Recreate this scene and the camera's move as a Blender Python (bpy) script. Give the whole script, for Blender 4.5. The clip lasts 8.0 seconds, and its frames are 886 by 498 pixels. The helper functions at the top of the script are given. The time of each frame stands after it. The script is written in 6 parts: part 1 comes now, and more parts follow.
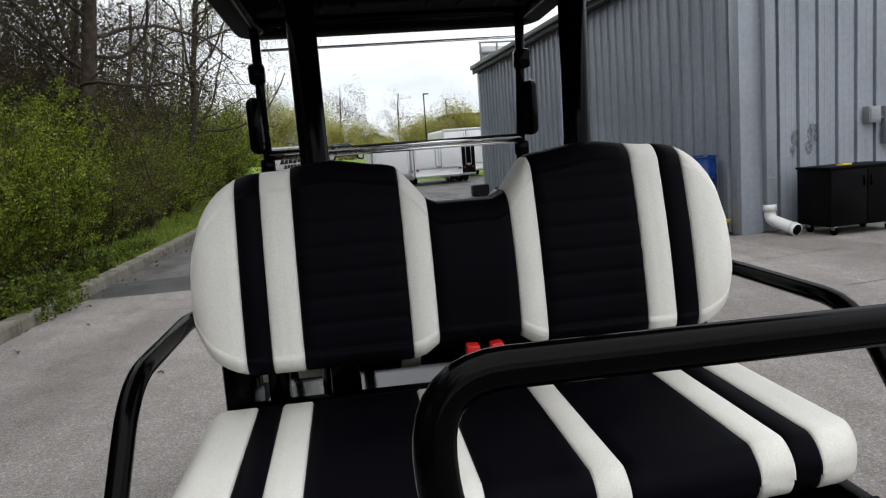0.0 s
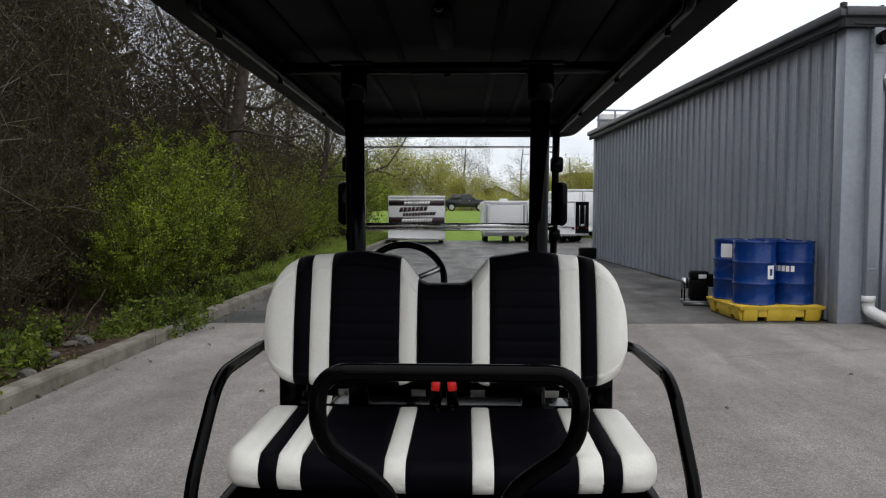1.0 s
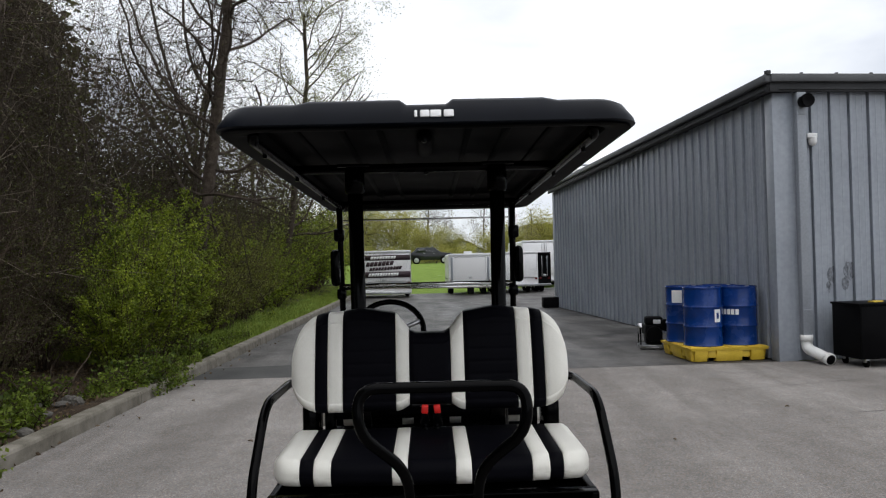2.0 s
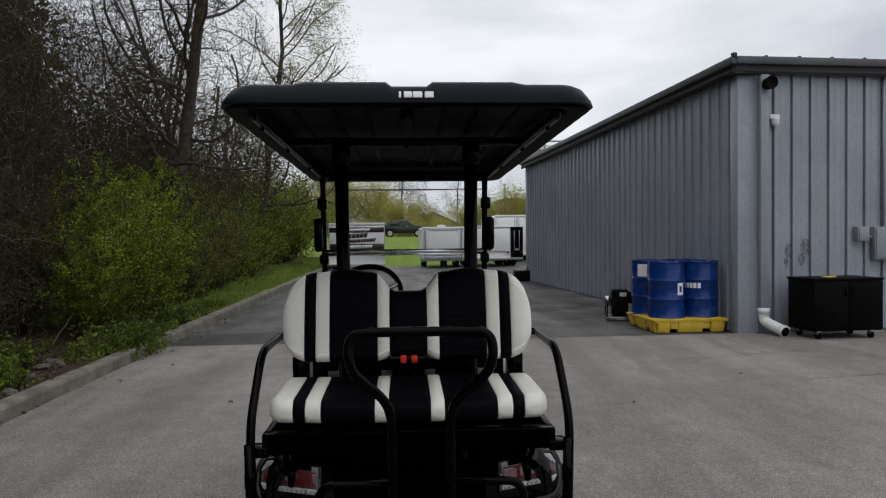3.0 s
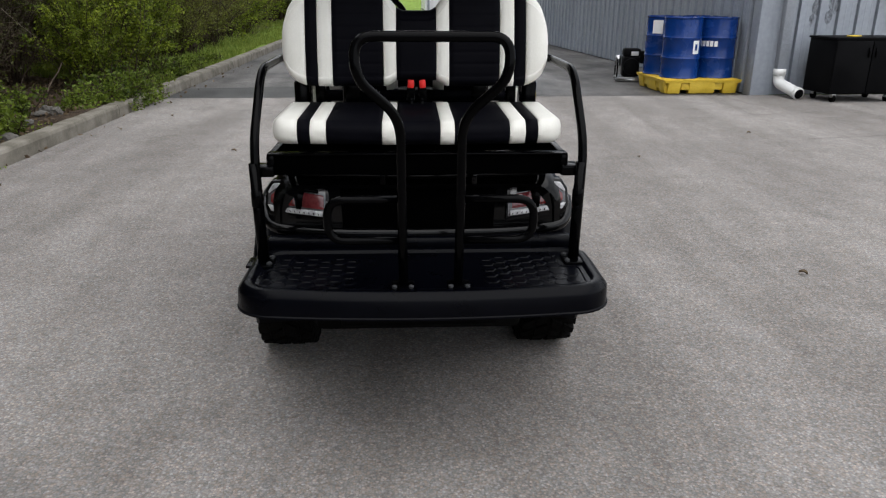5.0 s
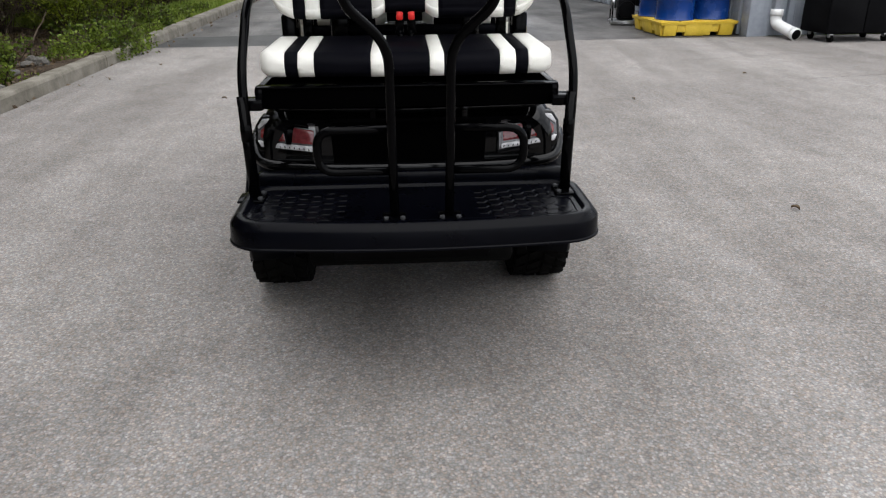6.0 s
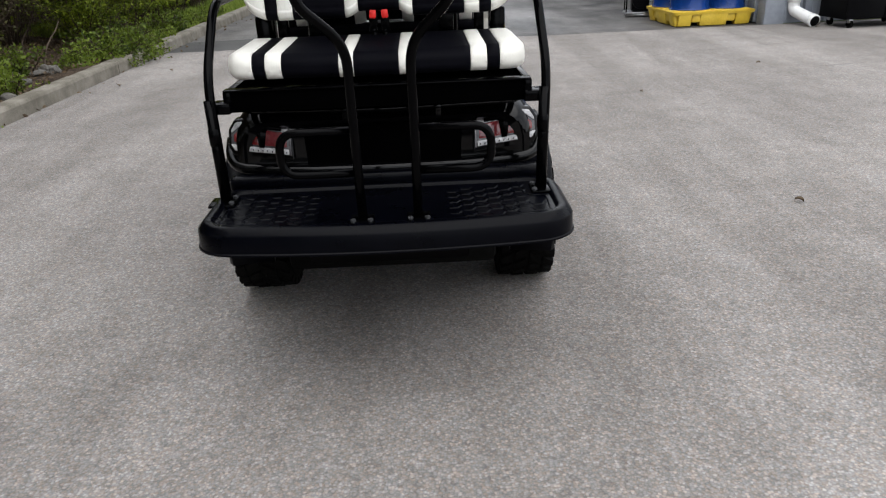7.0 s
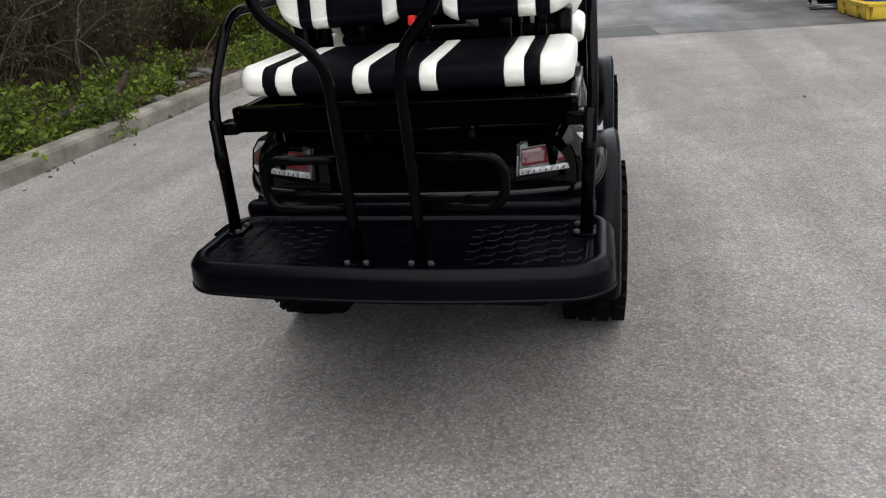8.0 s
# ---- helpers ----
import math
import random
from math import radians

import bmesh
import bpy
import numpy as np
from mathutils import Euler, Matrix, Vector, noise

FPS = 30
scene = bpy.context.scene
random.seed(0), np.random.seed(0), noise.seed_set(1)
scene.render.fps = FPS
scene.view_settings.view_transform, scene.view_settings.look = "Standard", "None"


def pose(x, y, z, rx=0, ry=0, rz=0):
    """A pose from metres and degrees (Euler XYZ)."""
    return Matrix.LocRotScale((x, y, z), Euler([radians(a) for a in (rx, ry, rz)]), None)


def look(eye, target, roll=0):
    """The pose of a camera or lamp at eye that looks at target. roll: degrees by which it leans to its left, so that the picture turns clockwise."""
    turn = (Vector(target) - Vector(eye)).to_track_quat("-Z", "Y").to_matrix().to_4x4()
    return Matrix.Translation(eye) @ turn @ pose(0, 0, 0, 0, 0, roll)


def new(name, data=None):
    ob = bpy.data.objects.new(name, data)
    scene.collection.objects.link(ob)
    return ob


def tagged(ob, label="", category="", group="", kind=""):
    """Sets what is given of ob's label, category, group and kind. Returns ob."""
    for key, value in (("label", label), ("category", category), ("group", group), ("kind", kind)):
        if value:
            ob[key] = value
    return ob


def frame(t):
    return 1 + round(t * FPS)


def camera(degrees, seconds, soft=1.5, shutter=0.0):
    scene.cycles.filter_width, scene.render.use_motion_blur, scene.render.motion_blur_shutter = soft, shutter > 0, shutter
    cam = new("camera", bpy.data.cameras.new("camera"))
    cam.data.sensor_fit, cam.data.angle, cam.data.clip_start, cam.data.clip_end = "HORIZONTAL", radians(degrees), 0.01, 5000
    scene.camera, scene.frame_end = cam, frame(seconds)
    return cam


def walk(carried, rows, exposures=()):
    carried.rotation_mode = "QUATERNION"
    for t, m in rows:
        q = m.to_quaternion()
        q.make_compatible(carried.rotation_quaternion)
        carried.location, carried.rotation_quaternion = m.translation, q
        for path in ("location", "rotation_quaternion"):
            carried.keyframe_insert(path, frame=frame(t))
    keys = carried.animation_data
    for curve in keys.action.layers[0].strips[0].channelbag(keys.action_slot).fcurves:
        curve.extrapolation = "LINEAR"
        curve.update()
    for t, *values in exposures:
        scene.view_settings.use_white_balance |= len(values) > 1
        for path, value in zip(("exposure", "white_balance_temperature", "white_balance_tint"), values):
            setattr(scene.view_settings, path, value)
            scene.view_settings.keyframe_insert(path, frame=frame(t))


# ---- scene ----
cam = camera(62.37, 8.0, soft=1.2)
# seconds, x, y, z, yaw, pitch, roll
ROWS = [
    (0, -0.252, -0.475, 1.441, -9.14, -7.63, -4.27),
    (0.2, -0.226, -0.619, 1.480, -7.45, -8.11, -2.77),
    (0.5, -0.145, -0.827, 1.513, -4.90, -6.14, -3.69),
    (0.7, -0.068, -0.972, 1.512, -2.56, -4.44, -1.40),
    (1, -0.013, -1.154, 1.557, -0.25, -3.24, 0.11),
    (1.2, -0.011, -1.293, 1.567, -1.48, -0.14, 0.39),
    (1.5, -0.056, -1.529, 1.579, -3.08, 0.99, -0.18),
    (1.7, -0.075, -1.642, 1.607, -3.06, 0.90, -1.56),
    (2.8, -0.090, -2.049, 1.599, -3.67, -0.19, 0.07),
    (3, -0.116, -2.068, 1.578, -5.12, -1.25, -0.58),
    (3.5, -0.142, -2.041, 1.533, -5.30, -5.78, 0.33),
    (4, -0.137, -2.009, 1.489, -4.82, -10.67, 0.92),
    (4.5, -0.139, -1.987, 1.443, -4.72, -15.95, 0.10),
    (5, -0.137, -1.979, 1.410, -4.97, -19.27, 0.35),
    (5.2, -0.132, -1.986, 1.419, -5.29, -20.44, 0.63),
    (6.3, -0.124, -2.021, 1.334, -5.35, -23.80, -0.79),
    (6.5, -0.117, -2.027, 1.342, -5.43, -24.32, -0.89),
    (7, 0.048, -1.978, 1.339, -3.01, -23.08, -2.37),
    (7.2, 0.161, -1.949, 1.359, -1.24, -19.10, -1.25),
    (7.3, 0.214, -1.939, 1.363, -0.37, -19.08, -0.70),
    (7.5, 0.294, -1.897, 1.362, 1.33, -20.76, -1.97),
    (7.6, 0.330, -1.853, 1.359, 3.81, -20.80, -3.25),
    (7.8, 0.397, -1.732, 1.301, 9.09, -22.41, -4.33),
    (8, 0.465, -1.584, 1.305, 11.15, -22.48, -4.85),
]
EXPOSURES = [(0.0, 0.15), (0.5, -0.05), (1.7, 0.05), (2.8, -0.47), (3.5, -0.42), (4.0, 0.12), (4.5, 0.35), (5.2, 0.53), (6.3, 0.76), (8.0, 0.68)]
walk(cam, [(t, pose(x, y, z, 90 + pitch, 0, yaw) @ pose(0, 0, 0, 0, 0, roll)) for t, x, y, z, yaw, pitch, roll in ROWS], EXPOSURES)

# ---- world and sun ----
world = bpy.data.worlds.new("overcast_sky")
scene.world = world
world.use_nodes = True
wn, wl = world.node_tree.nodes, world.node_tree.links
sky = wn.new("ShaderNodeTexSky")
sky.sky_type = "NISHITA"
sky.sun_disc = False
sky.sun_elevation, sky.sun_rotation = radians(72), radians(159)
wtc = wn.new("ShaderNodeTexCoord")
wmap = wn.new("ShaderNodeMapping")
wmap.inputs["Scale"].default_value = (1.0, 1.0, 3.2)
wl.new(wtc.outputs["Generated"], wmap.inputs["Vector"])
wnoise = wn.new("ShaderNodeTexNoise")
wnoise.inputs["Scale"].default_value = 2.3
wnoise.inputs["Detail"].default_value = 7.0
wnoise.inputs["Distortion"].default_value = 0.25
wl.new(wmap.outputs["Vector"], wnoise.inputs["Vector"])
wramp = wn.new("ShaderNodeValToRGB")
wramp.color_ramp.elements[0].position, wramp.color_ramp.elements[0].color = 0.33, (4.5, 4.75, 5.25, 1)
wramp.color_ramp.elements[1].position, wramp.color_ramp.elements[1].color = 0.62, (7.7, 7.85, 8.1, 1)
wl.new(wnoise.outputs["Fac"], wramp.inputs["Fac"])
wmix = wn.new("ShaderNodeMixRGB")
wmix.inputs["Fac"].default_value = 0.93
wl.new(sky.outputs["Color"], wmix.inputs["Color1"])
wl.new(wramp.outputs["Color"], wmix.inputs["Color2"])
wn["Background"].inputs["Strength"].default_value = 0.172
wl.new(wmix.outputs["Color"], wn["Background"].inputs["Color"])

sun_data = bpy.data.lights.new("sun", "SUN")
sun_data.energy, sun_data.angle, sun_data.color = 1.35, radians(85), (1.0, 0.98, 0.95)
sun_ob = new("sun", sun_data)
sun_ob.matrix_world = look((1.5, -4.0, 13.5), (0, 0, 0))

# ---- materials ----
def material(name, base, rough=0.5, metal=0.0, spec=0.5):
    m = bpy.data.materials.new(name)
    m.use_nodes = True
    b = m.node_tree.nodes["Principled BSDF"]
    b.inputs["Base Color"].default_value = (*base, 1)
    b.inputs["Roughness"].default_value = rough
    b.inputs["Metallic"].default_value = metal
    b.inputs["Specular IOR Level"].default_value = spec
    return m


def node(m, kind, **values):
    n = m.node_tree.nodes.new(kind)
    for k, v in values.items():
        n.inputs[k.replace("_", " ")].default_value = v
    return n


def link(m, a, b):
    m.node_tree.links.new(a, b)


def coords(m, scale=(1, 1, 1)):
    g = m.node_tree.nodes.new("ShaderNodeNewGeometry")
    mp = m.node_tree.nodes.new("ShaderNodeMapping")
    mp.inputs["Scale"].default_value = scale
    link(m, g.outputs["Position"], mp.inputs["Vector"])
    return mp.outputs["Vector"]


def ramp(m, fac, stops):
    r = m.node_tree.nodes.new("ShaderNodeValToRGB")
    els = r.color_ramp.elements
    while len(els) < len(stops):
        els.new(0.5)
    for e, (p, c) in zip(els, stops):
        e.position, e.color = p, (*c, 1)
    link(m, fac, r.inputs["Fac"])
    return r.outputs["Color"]


def noise_tex(m, vec, scale, detail=4.0, rough=0.55, distort=0.0):
    n = node(m, "ShaderNodeTexNoise", Scale=scale, Detail=detail, Roughness=rough, Distortion=distort)
    link(m, vec, n.inputs["Vector"])
    return n.outputs["Fac"]


def mix(m, fac, a, b, how="MIX"):
    n = m.node_tree.nodes.new("ShaderNodeMixRGB")
    n.blend_type = how
    for sock, v in (("Fac", fac), ("Color1", a), ("Color2", b)):
        if isinstance(v, (int, float)):
            n.inputs[sock].default_value = v
        elif isinstance(v, tuple):
            n.inputs[sock].default_value = (*v, 1)
        else:
            link(m, v, n.inputs[sock])
    return n.outputs["Color"]


def bump(m, height, strength=0.3, distance=0.01):
    n = node(m, "ShaderNodeBump", Strength=strength, Distance=distance)
    link(m, height, n.inputs["Height"])
    link(m, n.outputs["Normal"], m.node_tree.nodes["Principled BSDF"].inputs["Normal"])


def base_of(m, color):
    link(m, color, m.node_tree.nodes["Principled BSDF"].inputs["Base Color"])


def rough_of(m, fac, lo, hi):
    n = m.node_tree.nodes.new("ShaderNodeMapRange")
    n.inputs["To Min"].default_value, n.inputs["To Max"].default_value = lo, hi
    link(m, fac, n.inputs["Value"])
    link(m, n.outputs["Result"], m.node_tree.nodes["Principled BSDF"].inputs["Roughness"])


def mottled(name, a, b, rough=0.5, scale=6.0, metal=0.0, fine=90.0, relief=0.15, dist=0.002, spec=0.5):
    """Two colours in large soft patches, fine grain over them."""
    m = material(name, a, rough, metal, spec)
    v = coords(m)
    big = noise_tex(m, v, scale, 5)
    small = noise_tex(m, v, fine, 3)
    c = ramp(m, big, [(0.35, a), (0.68, b)])
    c = mix(m, 0.18, c, ramp(m, small, [(0.3, tuple(x * 0.6 for x in a)), (0.7, tuple(min(1, x * 1.3) for x in b))]))
    base_of(m, c)
    rough_of(m, big, max(0, rough - 0.1), min(1, rough + 0.12))
    bump(m, small, relief, dist)
    return m


def asphalt(name, dark, light, patch_scale, stains, grit, rough=0.92, spec=0.2):
    """Exposed stones of about a centimetre with dark pits between, in patches of light and dark wear."""
    m = material(name, dark, rough, spec=spec)
    v = coords(m)
    wob = node(m, "ShaderNodeTexNoise", Scale=160.0, Detail=2.0)
    link(m, v, wob.inputs["Vector"])
    shift = m.node_tree.nodes.new("ShaderNodeVectorMath")
    shift.operation = "MULTIPLY_ADD"
    link(m, wob.outputs["Color"], shift.inputs[0])
    shift.inputs[1].default_value = (0.006, 0.006, 0.006)
    link(m, v, shift.inputs[2])
    cell = node(m, "ShaderNodeTexVoronoi", Scale=120.0, Randomness=1.0)
    link(m, shift.outputs["Vector"], cell.inputs["Vector"])
    one = m.node_tree.nodes.new("ShaderNodeSeparateColor")
    link(m, cell.outputs["Color"], one.inputs["Color"])
    stone = ramp(m, one.outputs["Red"], [(0.0, (0.34, 0.33, 0.33)), (0.3, (0.8, 0.79, 0.78)), (0.75, (1.15, 1.13, 1.1)), (0.97, (1.95, 1.94, 1.91))])
    hue = ramp(m, one.outputs["Green"], [(0.0, (1.16, 0.99, 0.86)), (0.5, (1, 1, 1)), (1.0, (0.92, 1.0, 1.07))])
    pits = ramp(m, cell.outputs["Distance"], [(0.35, (1.1, 1.1, 1.1)), (0.62, (0.5, 0.5, 0.5))])
    big = noise_tex(m, v, patch_scale, 6, 0.6, 0.4)
    mid = noise_tex(m, v, 3.2, 6, 0.7)
    clump = noise_tex(m, v, 34, 4, 0.7)
    c = ramp(m, big, [(0.33, dark), (0.66, light)])
    c = mix(m, grit, c, stone, "MULTIPLY")
    c = mix(m, grit, c, pits, "MULTIPLY")
    c = mix(m, 0.6, c, hue, "MULTIPLY")
    c = mix(m, 1.0, c, ramp(m, mid, [(0.28, (0.8, 0.79, 0.78)), (0.6, (1, 1, 1))]), "MULTIPLY")
    c = mix(m, 0.45, c, ramp(m, clump, [(0.3, (0.62, 0.6, 0.59)), (0.55, (1.08, 1.08, 1.08))]), "MULTIPLY")
    strk = noise_tex(m, coords(m, (0.8, 0.12, 1)), 1.6, 5, 0.6, 0.6)
    c = mix(m, stains, c, ramp(m, strk, [(0.42, (0.62, 0.61, 0.6)), (0.6, (1, 1, 1))]), "MULTIPLY")
    base_of(m, c)
    bump(m, cell.outputs["Distance"], 0.35, 0.004)
    return m


M = {}
M["apron"] = asphalt("worn_asphalt", (0.228, 0.215, 0.206), (0.308, 0.293, 0.281), 0.35, 0.6, 0.39)
M["lane"] = asphalt("dark_asphalt", (0.035, 0.034, 0.034), (0.19, 0.186, 0.182), 0.75, 0.9, 0.5, 0.6, 0.35)
rough_of(M["lane"], noise_tex(M["lane"], coords(M["lane"], (0.8, 0.25, 1)), 1.3, 5, 0.65), 0.2, 0.95)
M["concrete"] = mottled("kerb_concrete", (0.1, 0.09, 0.07), (0.25, 0.23, 0.195), 0.9, 4.5, fine=140, relief=0.5, dist=0.004, spec=0.2)
M["soil"] = mottled("leaf_litter_soil", (0.03, 0.022, 0.016), (0.085, 0.062, 0.043), 1.0, 5.0, fine=60, relief=0.9, dist=0.03, spec=0.1)
M["grassland"] = mottled("mown_grass", (0.13, 0.2, 0.03), (0.21, 0.3, 0.06), 0.9, 1.5, fine=70, relief=0.9, dist=0.03, spec=0.1)
M["bark"] = mottled("grey_brown_bark", (0.035, 0.027, 0.021), (0.1, 0.08, 0.064), 0.95, 7.0, fine=45, relief=1.0, dist=0.02, spec=0.12)
M["twig"] = mottled("bare_twig_bark", (0.024, 0.018, 0.013), (0.08, 0.064, 0.05), 0.95, 3.0, fine=30, relief=0.3, dist=0.005, spec=0.1)
M["bramble"] = mottled("dry_stem", (0.03, 0.021, 0.015), (0.09, 0.068, 0.05), 0.95, 3.0, fine=30, relief=0.3, dist=0.005, spec=0.1)
M["cane"] = mottled("pale_cane", (0.13, 0.105, 0.08), (0.24, 0.205, 0.165), 0.9, 3.0, fine=30, relief=0.2, dist=0.004, spec=0.15)
M["rust_stone"] = mottled("rusty_brown_stone", (0.07, 0.042, 0.027), (0.13, 0.088, 0.06), 0.95, 9.0, fine=60, relief=0.6, dist=0.01, spec=0.15)
M["stone"] = mottled("rubble_stone", (0.06, 0.056, 0.05), (0.17, 0.158, 0.142), 0.9, 9.0, fine=60, relief=0.6, dist=0.01, spec=0.2)


def foliage(name, dark, mid, light, through_amount=0.35):
    m = material(name, mid, 0.55, spec=0.25)
    g = m.node_tree.nodes.new("ShaderNodeNewGeometry")
    c = ramp(m, g.outputs["Random Per Island"], [(0.0, dark), (0.5, mid), (1.0, light)])
    v = coords(m)
    c = mix(m, 0.5, c, ramp(m, noise_tex(m, v, 2.6, 3, 0.65), [(0.36, dark), (0.66, light)]))
    base_of(m, c)
    t = m.node_tree.nodes.new("ShaderNodeBsdfTranslucent")
    link(m, c, t.inputs["Color"])
    s = m.node_tree.nodes.new("ShaderNodeMixShader")
    s.inputs["Fac"].default_value = through_amount
    link(m, m.node_tree.nodes["Principled BSDF"].outputs["BSDF"], s.inputs[1])
    link(m, t.outputs["BSDF"], s.inputs[2])
    link(m, s.outputs["Shader"], m.node_tree.nodes["Material Output"].inputs["Surface"])
    return m


M["leaf"] = foliage("spring_leaf", (0.014, 0.029, 0.002), (0.095, 0.148, 0.008), (0.33, 0.4, 0.032))
M["leaf_low"] = foliage("weed_leaf", (0.012, 0.026, 0.003), (0.062, 0.103, 0.009), (0.2, 0.26, 0.03))
M["leaf_dull"] = foliage("olive_bud_leaf", (0.026, 0.027, 0.008), (0.056, 0.057, 0.016), (0.105, 0.104, 0.032))
M["leaf_willow"] = foliage("yellow_green_leaf", (0.31, 0.3, 0.07), (0.36, 0.345, 0.085), (0.42, 0.4, 0.11), 0.45)
M["leaf_pale"] = foliage("pale_young_leaf", (0.16, 0.17, 0.07), (0.26, 0.27, 0.11), (0.38, 0.39, 0.18), 0.4)
M["leaf_bud"] = foliage("brown_bud_leaf", (0.02, 0.015, 0.009), (0.044, 0.033, 0.018), (0.085, 0.066, 0.036))
M["leaf_olive"] = foliage("olive_shrub_leaf", (0.055, 0.063, 0.01), (0.13, 0.143, 0.024), (0.24, 0.255, 0.05))
M["leaf_far"] = foliage("far_bare_twigs", (0.09, 0.073, 0.05), (0.14, 0.115, 0.08), (0.2, 0.168, 0.12))
M["leaf_brown"] = foliage("dry_brown_leaf", (0.045, 0.028, 0.014), (0.1, 0.065, 0.035), (0.19, 0.135, 0.08), 0.15)
M["grass"] = foliage("grass_blade", (0.1, 0.15, 0.02), (0.17, 0.23, 0.035), (0.28, 0.33, 0.07), 0.3)

M["steel"] = mottled("grey_painted_steel", (0.25, 0.276, 0.316), (0.315, 0.342, 0.385), 0.32, 0.9, fine=14, relief=0.02, dist=0.003, spec=0.6)


def grime(m, tone):
    """Dull streaks that run down a sheet and scuffs at its foot."""
    b = m.node_tree.nodes["Principled BSDF"]
    old = b.inputs["Base Color"].links[0].from_socket
    s = noise_tex(m, coords(m, (3.0, 3.0, 0.22)), 2.2, 6, 0.65)
    c = mix(m, 1.0, old, ramp(m, s, [(0.36, tone), (0.6, (1, 1, 1))]), "MULTIPLY")
    base_of(m, c)


grime(M["steel"], (0.9, 0.9, 0.9))
M["trim"] = mottled("dark_grey_trim", (0.028, 0.029, 0.031), (0.045, 0.046, 0.049), 0.55, 1.5, fine=30, relief=0.05, spec=0.2)
M["gutter"] = mottled("grey_gutter_paint", (0.06, 0.063, 0.068), (0.09, 0.094, 0.1), 0.45, 1.5, fine=30, relief=0.05, spec=0.4)
M["pipe"] = mottled("grey_downspout_paint", (0.23, 0.25, 0.28), (0.28, 0.3, 0.33), 0.42, 1.5, fine=30, relief=0.05)
M["stain"] = mottled("scuffed_bare_paint", (0.07, 0.075, 0.085), (0.12, 0.125, 0.14), 0.6, 8.0)
sc_tex = noise_tex(M["stain"], coords(M["stain"], (1, 1, 0.35)), 26, 5, 0.7)
sc_mask = ramp(M["stain"], sc_tex, [(0.38, (0, 0, 0)), (0.6, (0.62, 0.62, 0.62))])
sc_clear = M["stain"].node_tree.nodes.new("ShaderNodeBsdfTransparent")
sc_mix = M["stain"].node_tree.nodes.new("ShaderNodeMixShader")
link(M["stain"], sc_mask, sc_mix.inputs["Fac"])
link(M["stain"], sc_clear.outputs["BSDF"], sc_mix.inputs[1])
link(M["stain"], M["stain"].node_tree.nodes["Principled BSDF"].outputs["BSDF"], sc_mix.inputs[2])
link(M["stain"], sc_mix.outputs["Shader"], M["stain"].node_tree.nodes["Material Output"].inputs["Surface"])
M["pvc"] = mottled("white_pvc", (0.72, 0.72, 0.7), (0.8, 0.8, 0.79), 0.4, 6.0, relief=0.03)
M["white_plastic"] = mottled("white_plastic", (0.68, 0.68, 0.68), (0.76, 0.76, 0.76), 0.4, 9.0, relief=0.03)
M["grey_box"] = mottled("grey_meter_box", (0.2, 0.21, 0.22), (0.27, 0.28, 0.29), 0.5, 6.0)
M["drum"] = mottled("blue_drum_enamel", (0.0018, 0.022, 0.125), (0.0035, 0.036, 0.19), 0.25, 4.0, fine=40, relief=0.05, spec=0.35)
M["yellow"] = mottled("yellow_polyethylene", (0.62, 0.42, 0.03), (0.74, 0.52, 0.06), 0.5, 5.0, fine=50, relief=0.1)
M["cab"] = mottled("black_cabinet_steel", (0.003, 0.003, 0.0035), (0.006, 0.006, 0.0066), 0.45, 3.0, fine=30, relief=0.05, spec=0.03)
M["rubber"] = mottled("tyre_rubber", (0.0022, 0.0021, 0.002), (0.005, 0.0048, 0.0045), 0.85, 8.0, fine=80, relief=0.3, spec=0.05)
M["tube"] = mottled("black_powder_coat", (0.0006, 0.0006, 0.0008), (0.0011, 0.0011, 0.0014), 0.13, 12.0, fine=260, relief=0.05, dist=0.0004, spec=0.06)
M["gloss"] = mottled("gloss_black_body", (0.0008, 0.0008, 0.001), (0.0014, 0.0014, 0.0018), 0.05, 3.0, fine=30, relief=0.006, spec=0.2)
# bluish base carries the sky's reflection; the lining stays neutral and darker
M["roof_top"] = mottled("sky_tinted_black_plastic", (0.0022, 0.0032, 0.006), (0.004, 0.0056, 0.01), 0.33, 5.0, fine=400, relief=0.15, dist=0.0006, spec=0.07)
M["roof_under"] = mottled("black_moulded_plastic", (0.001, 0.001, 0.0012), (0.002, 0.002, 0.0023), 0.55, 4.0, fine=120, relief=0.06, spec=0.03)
M["step"] = mottled("black_moulded_step", (0.0004, 0.0005, 0.0014), (0.0008, 0.001, 0.0025), 0.28, 7.0, fine=260, relief=0.12, dist=0.001, spec=0.075)
M["vinyl_black"] = mottled("black_vinyl", (0.002, 0.002, 0.0034), (0.0035, 0.0035, 0.0055), 0.5, 8.0, fine=330, relief=0.2, dist=0.0008, spec=0.03)
M["vinyl_white"] = mottled("cream_white_vinyl", (0.78, 0.76, 0.69), (0.85, 0.83, 0.76), 0.5, 8.0, fine=330, relief=0.2, dist=0.0008, spec=0.35)
M["red"] = mottled("red_buckle_plastic", (0.62, 0.012, 0.01), (0.75, 0.02, 0.015), 0.4, 9.0, relief=0.03)
M["lamp_red"] = mottled("red_lamp_lens", (0.07, 0.003, 0.004), (0.15, 0.009, 0.01), 0.04, 20.0, relief=0.05, spec=0.8)
M["lamp_pink"] = mottled("pale_red_lamp_lens", (0.06, 0.004, 0.006), (0.17, 0.025, 0.03), 0.05, 30.0, relief=0.1, spec=0.7)
M["lamp_grey"] = mottled("dull_lamp_reflector", (0.02, 0.018, 0.02), (0.07, 0.062, 0.068), 0.1, 40.0, relief=0.2, spec=0.8)
